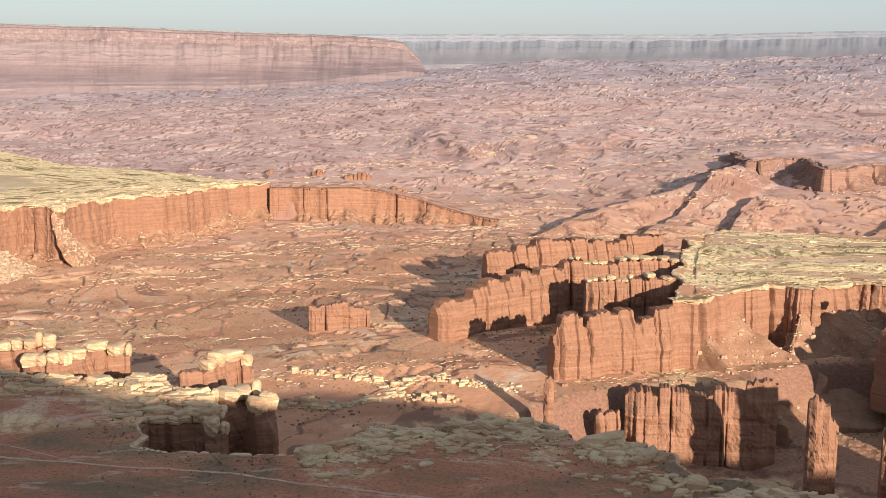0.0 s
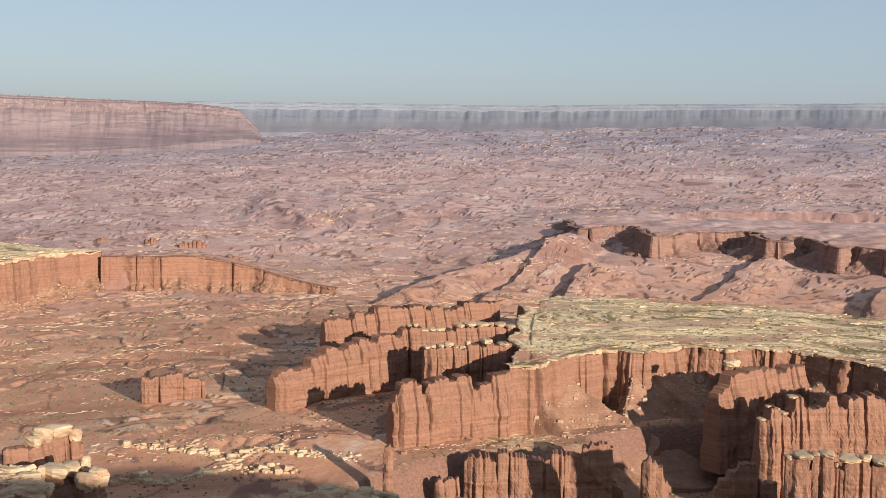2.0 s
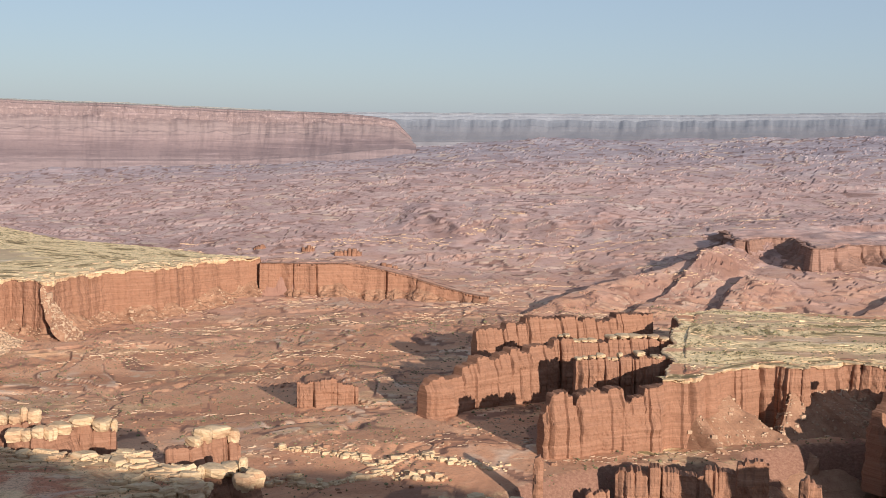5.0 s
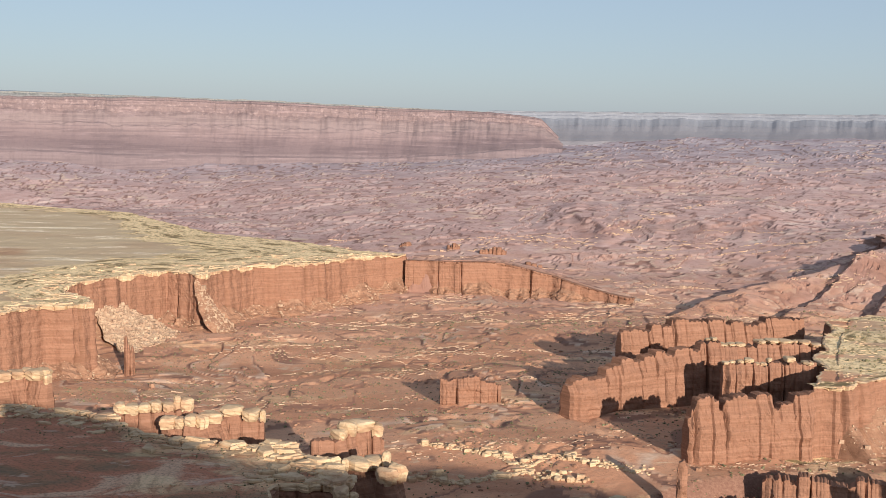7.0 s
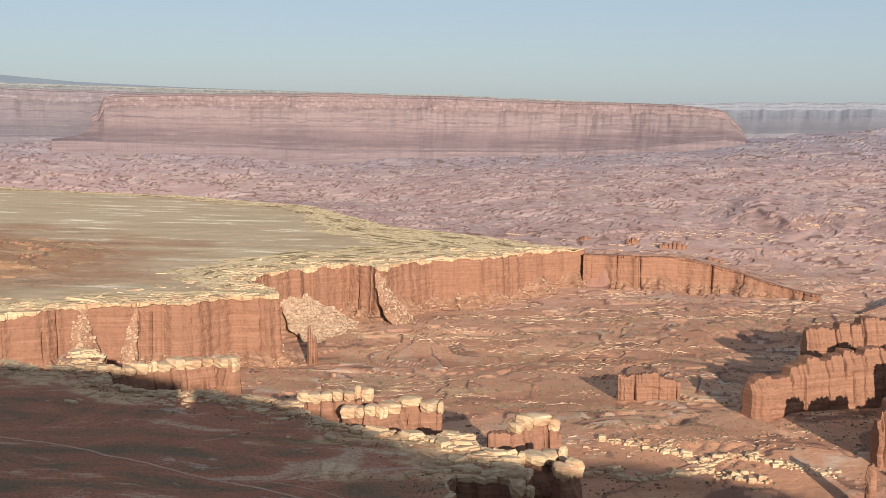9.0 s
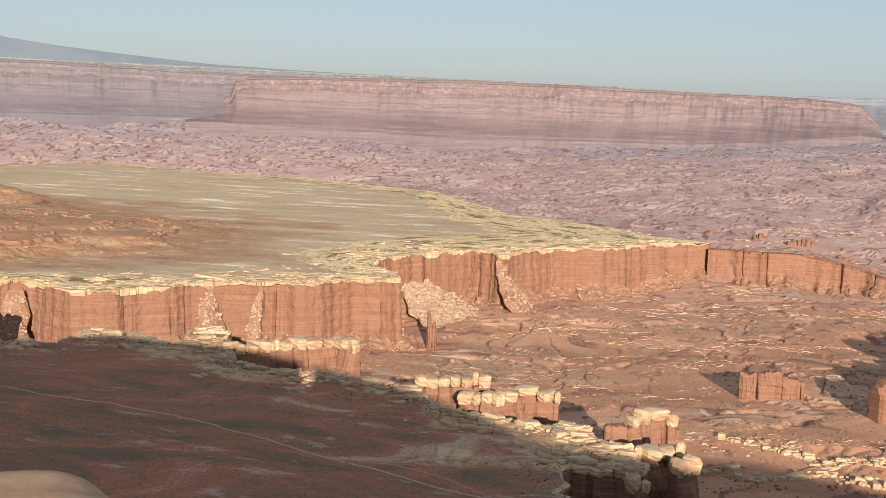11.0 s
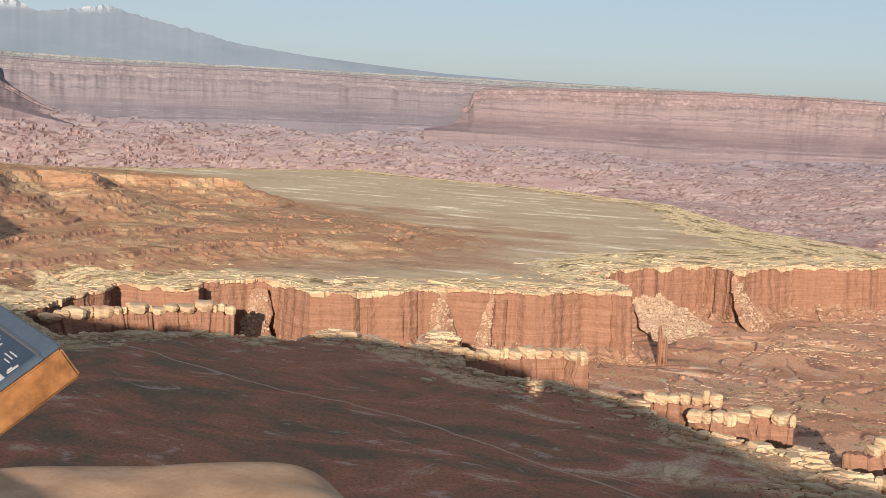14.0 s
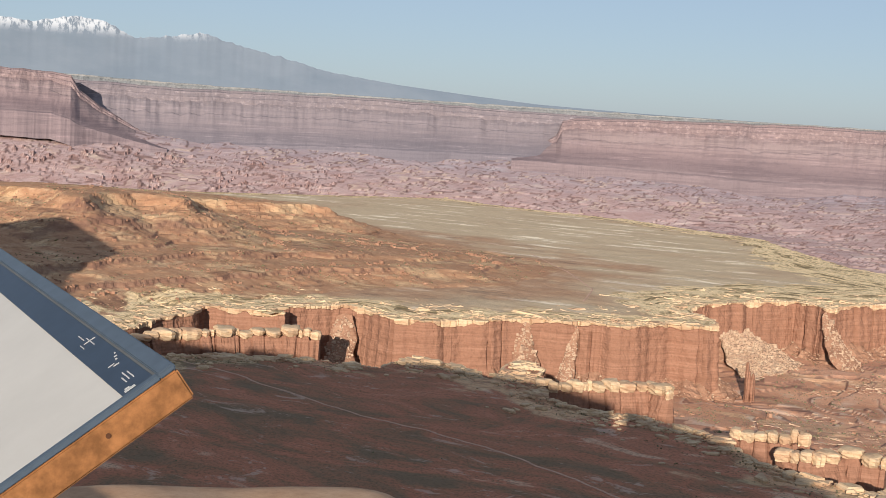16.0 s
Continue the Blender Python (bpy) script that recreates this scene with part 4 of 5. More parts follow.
fin("rock_fin", "red buttress running out from the promontory", None, 26, None, -90, 13, crest=[(490, 984.9, -31.3), (492.8, 986.3, -18.5), (502.8, 991.4, -14.3), (507.3, 993.6, -3.6), (514.6, 997.1, -2.6), (523.7, 1001.4, -4.8), (529.5, 1004.1, -2.4), (556.5, 1016.3, -4.7), (571.2, 1022.6, -9.7), (583.8, 1027.8, -5.8), (605.3, 1036.2, -6.5)], lo=8, hi=16, notch=5)
fin("rock_fin", "red pillar before the far cliff", [(-370, 1426), (-358, 1428)], 7, [-40, -60], -86, 14, lo=4, hi=6, notch=5, taper=0.6)
slab("balanced_rock", (513, 996, 4), 7, 6, 4.5, 0.4, 77, None, "pale balanced rock on a red pedestal", "rock")

# detached blocks along the near rim
fin("rock_fin", "row of pale-capped pillars beside the rim", [(-418, 962), (-400, 986), (-385, 1003), (-350, 1036), (-328, 1022)], 16, [-4, -4, -4, -4, -9], -60, 21, caps=1.0, notch=2.0, cap_size=6.0)
fin("rock_fin", "sunlit detached block of the rim with pale crown", [(-245, 914), (-222, 916), (-206, 925), (-190, 932)], 24, [-4, -4, -4, -4], -60, 22, caps=1.0, notch=2, cap_size=6.5)
fin("rock_fin", "split pale-capped rock by the rim", [(-204, 893), (-176, 888), (-160, 915), (-132, 916)], 16, [-7, -6, -4, -10], -62, 23, caps=0.9, notch=3, cap_size=5.5)
fin("rock_fin", "pale-capped rock beyond the rim", [(-90, 850), (-72, 855), (-55, 878), (-40, 880)], 16, [-5, -4, -2, -12], -64, 24, caps=0.9, notch=3, cap_size=6.0)
fin("rock_fin", "massive pale-topped block at the rim's corner", [(-82, 775), (-58, 772), (-45, 785), (-30, 782)], 20, [-5, -4, -4, -4], -70, 25, caps=1.0, notch=2, cap_size=6.5)
fin("rock_fin", "round pale-topped block in the rim's bay", [(-62, 719), (-48, 720)], 16, [-8, -8], -60, 26, caps=1.0, notch=1, cap_size=6.5)
fin("rock_fin", "pale-topped block above the bay", [(-36, 748), (-24, 762)], 18, [-5, -6], -70, 27, caps=1.0, notch=1, cap_size=6.5)
fin("rock_fin", "row of pale blocks in the canyon's head", [(-838, 905), (-825, 954), (-804, 986), (-780, 1013), (-752, 1044), (-722, 1060)], 24, [-9, -8, -8, -8, -8, -9], -60, 28, lo=9, hi=20, caps=1.0, notch=3, cap_size=6.5)

# low rock on the open desert beyond the canyon
for k, (x, y, w, h) in enumerate([(20, 2419, 12, 13), (96, 2369, 26, 13), (157, 2258, 26, 11), (-75, 2469, 12, 7)]):
    g = float(ground_at(x, y)[0])
    fin("desert_rock", "small red rock standing on the open desert", [(x - w, y), (x, y + 3), (x + w, y - 2)], 14, [g + h * 0.6, g + h, g + h * 0.7], g - 8, 130 + k, lo=6, hi=12, notch=5, taper=0.3, group="desert rocks", category="rock")
# ---------------------------------------------------------------- loose stone
def along(line, n, lo, hi, seed, fall, side=1):
    """Random places beside a line, from lo to hi metres to its left, or to its right if side is -1."""
    r = np.random.RandomState(seed)
    p, s = resample(line, 2.0)
    t = np.gradient(soften(p, 4), axis=0)
    t /= np.maximum(1e-6, np.hypot(*t.T))[:, None]
    k = r.randint(0, len(p), n)
    off = np.minimum(lo + r.exponential(fall, n), hi)
    q = p[k] + side * np.stack([-t[k, 1], t[k, 0]], 1) * off[:, None] + r.randn(n, 2)
    return q, off


def on_ground(q):
    return np.concatenate([q, ground_at(q[:, 0], q[:, 1])[:, None]], 1)


def on_rim(q):
    """On the rim's rock ledge near the edge, on the ground farther in."""
    z = ground_at(q[:, 0], q[:, 1])
    edge = np.maximum(signed(q[:, 0], q[:, 1], BENCH_ALL), signed(q[:, 0], q[:, 1], PROM))
    return np.concatenate([q, np.where(edge < 18, np.maximum(z, 0.1), z)[:, None]], 1)


def scatter_rims():
    r = np.random.RandomState(5)
    q, off = along(RIM_NEAR, 5200, 1, 70, 11, 12, -1)
    q = np.concatenate([q, along(RIM_NEAR[24:], 3600, 1, 60, 12, 15, -1)[0]])
    bay = (q[:, 0] > -165) & (q[:, 0] < -3) & (q[:, 1] < 716)
    keep = (signed(q[:, 0], q[:, 1], BENCH_ALL) > 2.0) & (fbm(q[:, 0] / 26, q[:, 1] / 26, 3, 4) > -0.1) & ~bay
    q = q[keep]
    blocks("rim_slabs", "pale broken slabs strewn along the rim", on_rim(q), 1.0 + r.gamma(1.4, 1.1, len(q)), 0.36, M_CAP, 6, stretch=1.05, n_side=5)
    q, off = along(RIM_FAR, 2200, 1, 120, 13, 40, -1)
    keep = (signed(q[:, 0], q[:, 1], BENCH_ALL) > 2.0) & (fbm(q[:, 0] / 40, q[:, 1] / 40, 3, 4) > -0.2)
    q = q[keep]
    blocks("far_rim_slabs", "pale slabs along the far rim", on_rim(q), 1.0 + r.gamma(1.3, 1.5, len(q)), 0.11, M_CAP, 7, stretch=1.3, **PLAIN_STONE)
    q = np.stack([r.uniform(310, 900, 6000), r.uniform(930, 1450, 6000)], 1)
    keep = (signed(q[:, 0], q[:, 1], PROM) > 2.0) & (fbm(q[:, 0] / 90, q[:, 1] / 35, 3, 14) > 0.02)
    q = q[keep]
    blocks("promontory_slabs", "pale slabs on the promontory", on_rim(q), 0.4 + r.gamma(1.3, 0.55, len(q)), 0.2, M_CAP, 8, stretch=1.7, **PLAIN_STONE)
    q, off = along([(-10, 1066), (16, 1051), (54, 1030), (71, 1000), (93, 1020), (141, 990), (170, 975)], 420, -8, 12, 15, 5)
    blocks("floor_boulders", "pale boulders along a ledge of the canyon floor", on_ground(q), 0.5 + r.gamma(1.4, 0.7, len(q)), 0.6, M_CAP, 9)
    q, off = along([(-30, 985), (30, 968), (70, 985), (120, 960)], 200, -7, 9, 16, 5)
    blocks("floor_boulders", "pale boulders in the shaded wash", on_ground(q), 0.8 + r.gamma(1.4, 0.8, len(q)), 0.6, M_CAP, 10)
    # stones all over the canyon floor and the hill
    q = np.stack([r.uniform(-500, 700, 13000), r.uniform(900, 1900, 13000)], 1)
    keep = (signed(q[:, 0], q[:, 1], BENCH_ALL) < -12) & (signed(q[:, 0], q[:, 1], PROM) < -12) & (fbm(q[:, 0] / 60, q[:, 1] / 30, 4, 34) > 0.12)
    q = q[keep]
    blocks("floor_stones", "reddish stones strewn over the canyon floor", on_ground(q), 0.35 + r.gamma(1.1, 0.5, len(q)), 0.6, M_TALUS, 16, **PLAIN_STONE)
    q, off = along([(150, 2570), (197, 2460), (257, 2458), (327, 2542), (404, 2647), (487, 2761), (598, 2898)], 420, -20, 26, 21, 14)
    q = q[fbm(q[:, 0] / 60, q[:, 1] / 60, 3, 39) > -0.12]
    blocks("desert_ledge", "long pale ledge sweeping over the desert", on_ground(q), 0.8 + r.gamma(1.5, 0.8, len(q)), 0.3, M_SCREE, 22, stretch=1.3, **PLAIN_STONE)
    # low broken ledges across the canyon floor
    c = np.stack([r.uniform(-330, 420, 420), r.uniform(960, 1950, 420)], 1)
    c = np.concatenate([c, np.stack([r.uniform(-250, 1100, 300), r.uniform(1500, 2600, 300)], 1)])
    c = c[fbm(c[:, 0] / 300, c[:, 1] / 120, 3, 36) > -0.02]
    q = []
    for x, y in c:
        k = r.randint(8, 34)
        u = np.linspace(0, 1, k) * k * r.uniform(1.6, 3.4)
        bend = r.uniform(-0.7, 0.7)
        q.append(np.stack([x + u, y + bend * u + 12 * perlin(u / 16, u * 0 + x, 37) + r.randn(k) * 2.2], 1))
    q = np.concatenate(q)
    q = q[(signed(q[:, 0], q[:, 1], BENCH_ALL) < -14) & (signed(q[:, 0], q[:, 1], PROM) < -14) & (signed(q[:, 0], q[:, 1], RIDGE) < -14)]
    grow = np.interp(np.hypot(*q.T), [1000, 1600, 3000], [0.8, 1.0, 1.4])
    blocks("floor_ledges", "pale broken ledges across the canyon floor", on_ground(q), grow * (0.45 + r.gamma(1.6, 0.42, len(q))), 0.4, M_SCREE, 19, stretch=1.35, **PLAIN_STONE)
    q = np.stack([r.uniform(-1500, -730, 9000), r.uniform(880, 1950, 9000)], 1)
    keep = (signed(q[:, 0], q[:, 1], HILL) > 10) & (fbm(q[:, 0] / 70, q[:, 1] / 70, 4, 35) > 0.16)
    q = q[keep]
    blocks("hill_stones", "tan boulders strewn over the layered hill", on_ground(q), 0.4 + r.gamma(1.2, 0.5, len(q)), 0.6, M_TALUS, 17, **PLAIN_STONE)


    # ledges of red rock that follow the hill's levels
    q = np.stack([r.uniform(-1500, -730, 60000), r.uniform(880, 1950, 60000)], 1)
    q = q[signed(q[:, 0], q[:, 1], HILL) > 6]
    z = ground_at(q[:, 0], q[:, 1])
    near = np.min(np.abs(z[:, None] - np.array([[9, 17, 31, 44, 63, 80]])), 1)
    keep = (near < 0.45) & (fbm(q[:, 0] / 55, q[:, 1] / 55, 3, 38) > 0.05)
    q = q[keep]
    blocks("hill_ledges", "dark red ledges along the levels of the hill", np.concatenate([q, z[keep][:, None]], 1), 0.5 + r.gamma(1.5, 0.5, len(q)), 0.9, M_TALUS, 20, stretch=1.2, **PLAIN_STONE)


scatter_rims()


def scree(top, foot, w0, w1, n, seed, material=None):
    """A chute of fallen stone: a fan-shaped heap with blocks on it."""
    thing = empty("scree_fan", "pale fan of fallen blocks against the cliff", "scree", "scree fans")
    r = np.random.RandomState(seed)
    a, b = np.array(top, float), np.array(foot, float)
    run = (b - a)[:2]
    run /= np.hypot(*run)
    side = np.array([-run[1], run[0]])
    f, u = np.meshgrid(np.linspace(0, 1, 40), np.linspace(-1, 1, 26), indexing="ij")

    def surf(f, u):
        w = (w0 + (w1 - w0) * f ** 1.3) * (1 + 0.35 * perlin(f * 5, u * 1.5, seed + 4))
        c = a[None] + (b - a)[None] * np.stack([f.ravel() ** 1.5, f.ravel() ** 1.5, f.ravel()], 1)
        c[:, :2] += side[None] * (u * w).ravel()[:, None]
        c[:, 2] += ((1 - u * u) * (1.0 + 2.2 * f) - 9 * u ** 4).ravel() + 0.9 * fbm(c[:, 0] / 6, c[:, 1] / 6, 3, seed)
        return c
    mesh_object("stone_slope", surf(f, u), grid_faces(*f.shape), material or (M_SCREE if w1 > 30 else M_TALUS), thing)
    ff, uu = r.rand(n) ** 0.7, r.uniform(-0.95, 0.95, n)
    blocks("fallen_rubble", "", surf(ff, uu), 0.35 + r.gamma(1.1, 0.55, n), 0.8, M_SCREE, seed, parent=thing, spin=3.1, **PLAIN_STONE)


scree((-592, 1284, -5), (-562, 1246, -78), 10, 26, 520, 61)
scree((-541, 1314, -5), (-540, 1272, -76), 5, 14, 320, 62)
scree((-464, 1650, -14), (-352, 1592, -86), 12, 84, 5200, 63)
scree((-336, 1688, -5), (-285, 1650, -76), 7, 26, 500, 64)
scree((-780, 1196, -8), (-765, 1150, -70), 12, 24, 420, 66)


def track(line, width, label):
    p, s = resample(line, 4)
    p = soften(p, 6) + 0.8 * np.stack([perlin(s / 18, s * 0, 3), perlin(s / 18, s * 0 + 5, 4)], 1)
    t = np.gradient(p, axis=0)
    t /= np.hypot(*t.T)[:, None]
    n = np.stack([-t[:, 1], t[:, 0]], 1)
    rows = []
    for o in (-1, -0.4, 0.4, 1):
        q = p + n * (width * o * (0.9 + 0.3 * perlin(s / 9, s * 0 + o, 8)))[:, None]
        rows.append(np.concatenate([q, (ground_at(q[:, 0], q[:, 1]) + (0.1 if abs(o) == 1 else 0.28))[:, None]], 1))
    V = np.stack(rows)
    ob = mesh_object("dirt_track", V.reshape(-1, 3), grid_faces(4, len(p)), M_TRACK)
    tagged(ob, label, "track", kind="structure")


M_TRACK = plain("track_dust", (0.53, 0.335, 0.235), 0.95, 0, 0.2, 0.3)
track([(-730, 838), (-689, 827), (-642, 820), (-582, 797), (-530, 781), (-488, 769), (-401, 757), (-336, 736), (-284, 712), (-240, 692), (-186, 669), (-134, 648), (-43, 624), (14, 597), (58, 579), (120, 540), (200, 480)], 1.25, "pale dirt track across the shaded flats")
track([(-240, 692), (-200, 690), (-165, 681), (-134, 655)], 0.7, "faint branch of the dirt track")
track([(-900, 1960), (-840, 1886), (-735, 1750), (-638, 1604), (-600, 1480)], 1.4, "faint dirt track over the grassy flats")


def shrubs(name, label, q, size, seed):
    r = np.random.RandomState(seed)
    bm = bmesh.new()
    bmesh.ops.create_icosphere(bm, subdivisions=1, radius=1)
    base = np.array([tuple(k.co) for k in bm.verts])
    tri = np.array([[k.index for k in g.verts] for g in bm.faces])
    bm.free()
    n = len(q)
    V = base[None] * size[:, None, None] * r.uniform(0.55, 1.35, (n, len(base), 1)) * np.array([1, 1, 0.75]) + q[:, None, :] + np.array([0, 0, 0.3])
    F = (tri[None] + (np.arange(n) * len(base))[:, None, None]).reshape(-1, 3).tolist()
    ob = mesh_object(name, V.reshape(-1, 3), F, M_SHRUB)
    tagged(ob, label, "shrubs", kind="stuff")


M_SHRUB = plain("shrub_leaves", (0.175, 0.158, 0.085), 0.9, 0, 0.5, 0.8)
rs = np.random.RandomState(9)
q = np.stack([rs.uniform(-850, 250, 18000), rs.uniform(420, 1000, 18000)], 1)
q = q[(signed(q[:, 0], q[:, 1], BENCH_ALL) > 4) & (fbm(q[:, 0] / 60, q[:, 1] / 60, 3, 71) > 0.12)]
shrubs("scrub", "sparse dark scrub on the shaded flats", on_ground(q), 0.12 + rs.gamma(1.3, 0.08, len(q)), 1)
q = along(RIM_NEAR, 4500, 3, 60, 18, 20, -1)[0]
q = q[signed(q[:, 0], q[:, 1], BENCH_ALL) > 3]
shrubs("rim_scrub", "olive scrub between the rim slabs", on_rim(q), 0.2 + rs.gamma(1.4, 0.13, len(q)), 2)
q = np.stack([rs.uniform(310, 900, 5500), rs.uniform(930, 1450, 5500)], 1)
q = q[(signed(q[:, 0], q[:, 1], PROM) > 6) & (fbm(q[:, 0] / 70, q[:, 1] / 40, 3, 73) > -0.1)]
shrubs("promontory_scrub", "olive scrub on the promontory", on_ground(q), 0.4 + rs.gamma(1.4, 0.3, len(q)), 3)

q = np.stack([rs.uniform(-420, 620, 16000), rs.uniform(940, 1800, 16000)], 1)
q = q[(signed(q[:, 0], q[:, 1], BENCH_ALL) < -10) & (signed(q[:, 0], q[:, 1], PROM) < -10) & (fbm(q[:, 0] / 110, q[:, 1] / 60, 3, 74) > -0.08)]
shrubs("floor_scrub", "dark scrub scattered over the canyon floor", on_ground(q), 0.3 + rs.gamma(1.4, 0.28, len(q)), 4)
q = np.stack([rs.uniform(-1500, -740, 7000), rs.uniform(880, 1950, 7000)], 1)
q = q[(signed(q[:, 0], q[:, 1], HILL) > 8) & (fbm(q[:, 0] / 90, q[:, 1] / 60, 3, 75) > 0.0)]
shrubs("hill_scrub", "dark scrub dotted over the layered hill", on_ground(q), 0.35 + rs.gamma(1.3, 0.3, len(q)), 5)

# ---------------------------------------------------------------- far country
def far_wall(name, label, pts, depth, seed, material, prof, rough=26, base_pad=70, rills=1.0):
    """A cliff line far off. pts: bearing, distance, height of the rim, height of the foot. prof: outward share and height share from rim to foot."""
    thing = empty(name, label, "mesa", "distant mesas")
    az, dist, zt, zb = np.array(pts, float).T
    a = np.linspace(az[0], az[-1], max(40, int(abs(az[-1] - az[0]) / 0.03)))
    D, T, Bz = np.interp(a, az, dist), np.interp(a, az, zt), np.interp(a, az, zb)
    s = np.radians(a) * 4300
    T = T + 2.2 * fbm(s / 90, s * 0 + 1, 4, seed + 31)
    rows, levels = [], []
    big = fbm(s / 420, s * 0 + seed, 3, seed)
    nose = fbm(s / 230, s * 0 + 7, 3, seed + 8)
    cones = fbm(s / 60, s * 0 + 2, 3, seed + 12)
    for f_out, f_z in prof:
        # the foot of the sheer band rises where talus cones climb it
        lev = f_z + (0.05 * cones + 0.03 * nose) * smooth(0.1, 0.3, f_z) * smooth(0.75, 0.4, f_z)
        z = T + (Bz - base_pad * (f_z >= 1) - T) * lev
        slope = smooth(0.26, 0.6, f_z)
        gully = ridged(s / 85 + 0.5 * nose, f_z * 0.8 + s * 0, 3, seed + 2) - 0.5
        rill = fbm(s / 22 + 1.2 * f_z, f_z * 3 + s * 0, 3, seed + 6)
        block = fbm(s / 24, s * 0 + f_z * 2.5, 4, seed + 14)
        w = -1.6 * rough * big - rills * (24 * nose * (1 - 0.5 * slope) + 4 * block * (1 - slope) + 7 * slope * gully + 1.5 * slope * rill)
        d = D - depth * f_out * (1 + 0.16 * big * f_z) + w
        r = np.radians(a)
        rows.append(np.stack([d * np.sin(r), d * np.cos(r), z + 1.5 * perlin(s / 40, s * 0 + f_z * 3, seed + 5)], 1))
        levels.append(f_z + 0 * a)
    r = np.radians(a)
    back = np.stack([(D + 140) * np.sin(r), (D + 140) * np.cos(r), T - 4], 1)
    V = np.stack([back] + rows)
    lev = np.stack([0 * a] + levels)
    cut = 1 + next(i for i, q in enumerate(prof) if q[1] > 0.31)
    low = 1 + next(i for i, q in enumerate(prof) if q[1] > 0.62)
    for lo_, hi_, nm in ((0, cut, "cliff_band"), (cut - 1, low, "upper_slope"), (low - 1, len(V), "lower_slope")):
        ob = mesh_object(nm, V[lo_:hi_].reshape(-1, 3), [f[::-1] for f in grid_faces(hi_ - lo_, len(a))], material, thing, smooth_shade=False)
        for key, val in (("level", lev[lo_:hi_]), ("sheer", 1.0 * (lev[lo_:hi_] > 0.05) * (lev[lo_:hi_] < 0.31))):
            at = ob.data.attributes.new(key, "FLOAT", "POINT")
            at.data.foreach_set("value", np.ascontiguousarray(val, dtype=np.float32).ravel())
    return thing


def zel(d, el):
    return 220 + d * math.tan(radians(el))


CLIFFS = [(0, 0), (0.02, 0.015), (0.03, 0.04), (0.06, 0.055), (0.065, 0.09), (0.07, 0.13), (0.085, 0.15), (0.09, 0.19), (0.095, 0.23), (0.115, 0.25), (0.15, 0.29), (0.19, 0.33), (0.23, 0.37), (0.27, 0.41), (0.31, 0.45), (0.345, 0.465), (0.385, 0.505), (0.40, 0.52),
          (0.43, 0.55), (0.47, 0.59), (0.51, 0.63), (0.56, 0.67), (0.61, 0.71), (0.66, 0.75), (0.72, 0.79), (0.78, 0.83), (0.84, 0.87), (0.88, 0.90), (0.9, 0.92), (0.95, 0.95), (1.3, 1.0)]


def far_points(rows, d):
    return [(a, d, zel(d, t), zel(d, b)) for a, t, b in rows]


far_wall("mesa", "long layered red mesa under a wooded rim", far_points([(-25.8, -1.35, -1.5), (-24.6, -0.8, -1.5), (-23.8, -0.3, -1.55), (-23.55, 0.35, -1.6), (-23.0, 0.5, -1.6), (-20, 0.6, -1.75), (-13, 0.68, -1.95), (-8, 0.6, -1.95), (-2.7, 0.43, -1.9), (1, 0.38, -1.6), (3.0, 0.3, -1.35), (4.4, 0.1, -1.2), (5.4, -0.9, -1.2)], 4420), 300, 201, M_FAR, CLIFFS)
far_wall("mesa", "hazy layered mesa beyond a broad bay", far_points([(-48, 1.1, -1.3), (-44, 1.0, -1.5), (-41, 0.9, -1.6), (-39.6, 0.93, -1.55), (-32.5, 0.93, -1.4), (-26, 0.72, -1.4), (-22, 0.62, -1.4), (-19, 0.6, -1.4)], 4580), 300, 202, M_FAR_HAZE_PALE, CLIFFS, rills=0.7)
far_wall("mesa", "red mesa with a shadowed shoulder", far_points([(-56, 1.5, -0.7), (-49, 1.4, -0.5), (-46.5, 1.3, -0.6), (-45.7, 1.2, -0.8), (-45.3, 0.55, -1.0), (-44.4, -0.1, -1.2), (-43.0, -0.9, -1.5), (-41.5, -1.7, -1.75)], 4350), 260, 203, M_FAR, CLIFFS)
far_wall("mesa", "haze-tinted blue-grey mesa along the horizon", far_points([(2, 0.42, -1.0), (9.8, 0.5, -0.85), (17.6, 0.53, -0.65), (23, 0.7, -0.5), (28, 0.8, -0.35), (34, 0.92, -0.3), (44, 1.0, -0.3)], 4600), 240, 204, M_FAR_HAZE_BLUE, CLIFFS, rough=12, rills=0.1)
far_wall("mesa", "low haze-tinted blue-grey ridge before the horizon", far_points([(24, -0.6, -0.9), (27, -0.35, -0.8), (30, -0.15, -0.75), (33, -0.1, -0.7), (44, 0.0, -0.6)], 4420), 120, 205, M_FAR_HAZE_BLUE, CLIFFS, rough=12, rills=0.1)
far_wall("butte", "small pale butte before the bay", far_points([(-28.2, -1.3, -1.5), (-27, -1.05, -1.5), (-26.3, -0.62, -1.5), (-25.6, -0.6, -1.5), (-25.0, -1.0, -1.5), (-23.6, -1.4, -1.5)], 4440), 90, 206, M_FAR, CLIFFS)
far_wall("plateau", "wooded plateau above the mesas", far_points([(-56, 1.55, 0.5), (-40, 1.1, 0.4), (-30, 0.98, 0.3), (-18, 0.8, 0.2), (-8, 0.66, 0.1), (4, 0.3, 0.0)], 4700), 40, 207, M_WOODED, CLIFFS, rough=6)


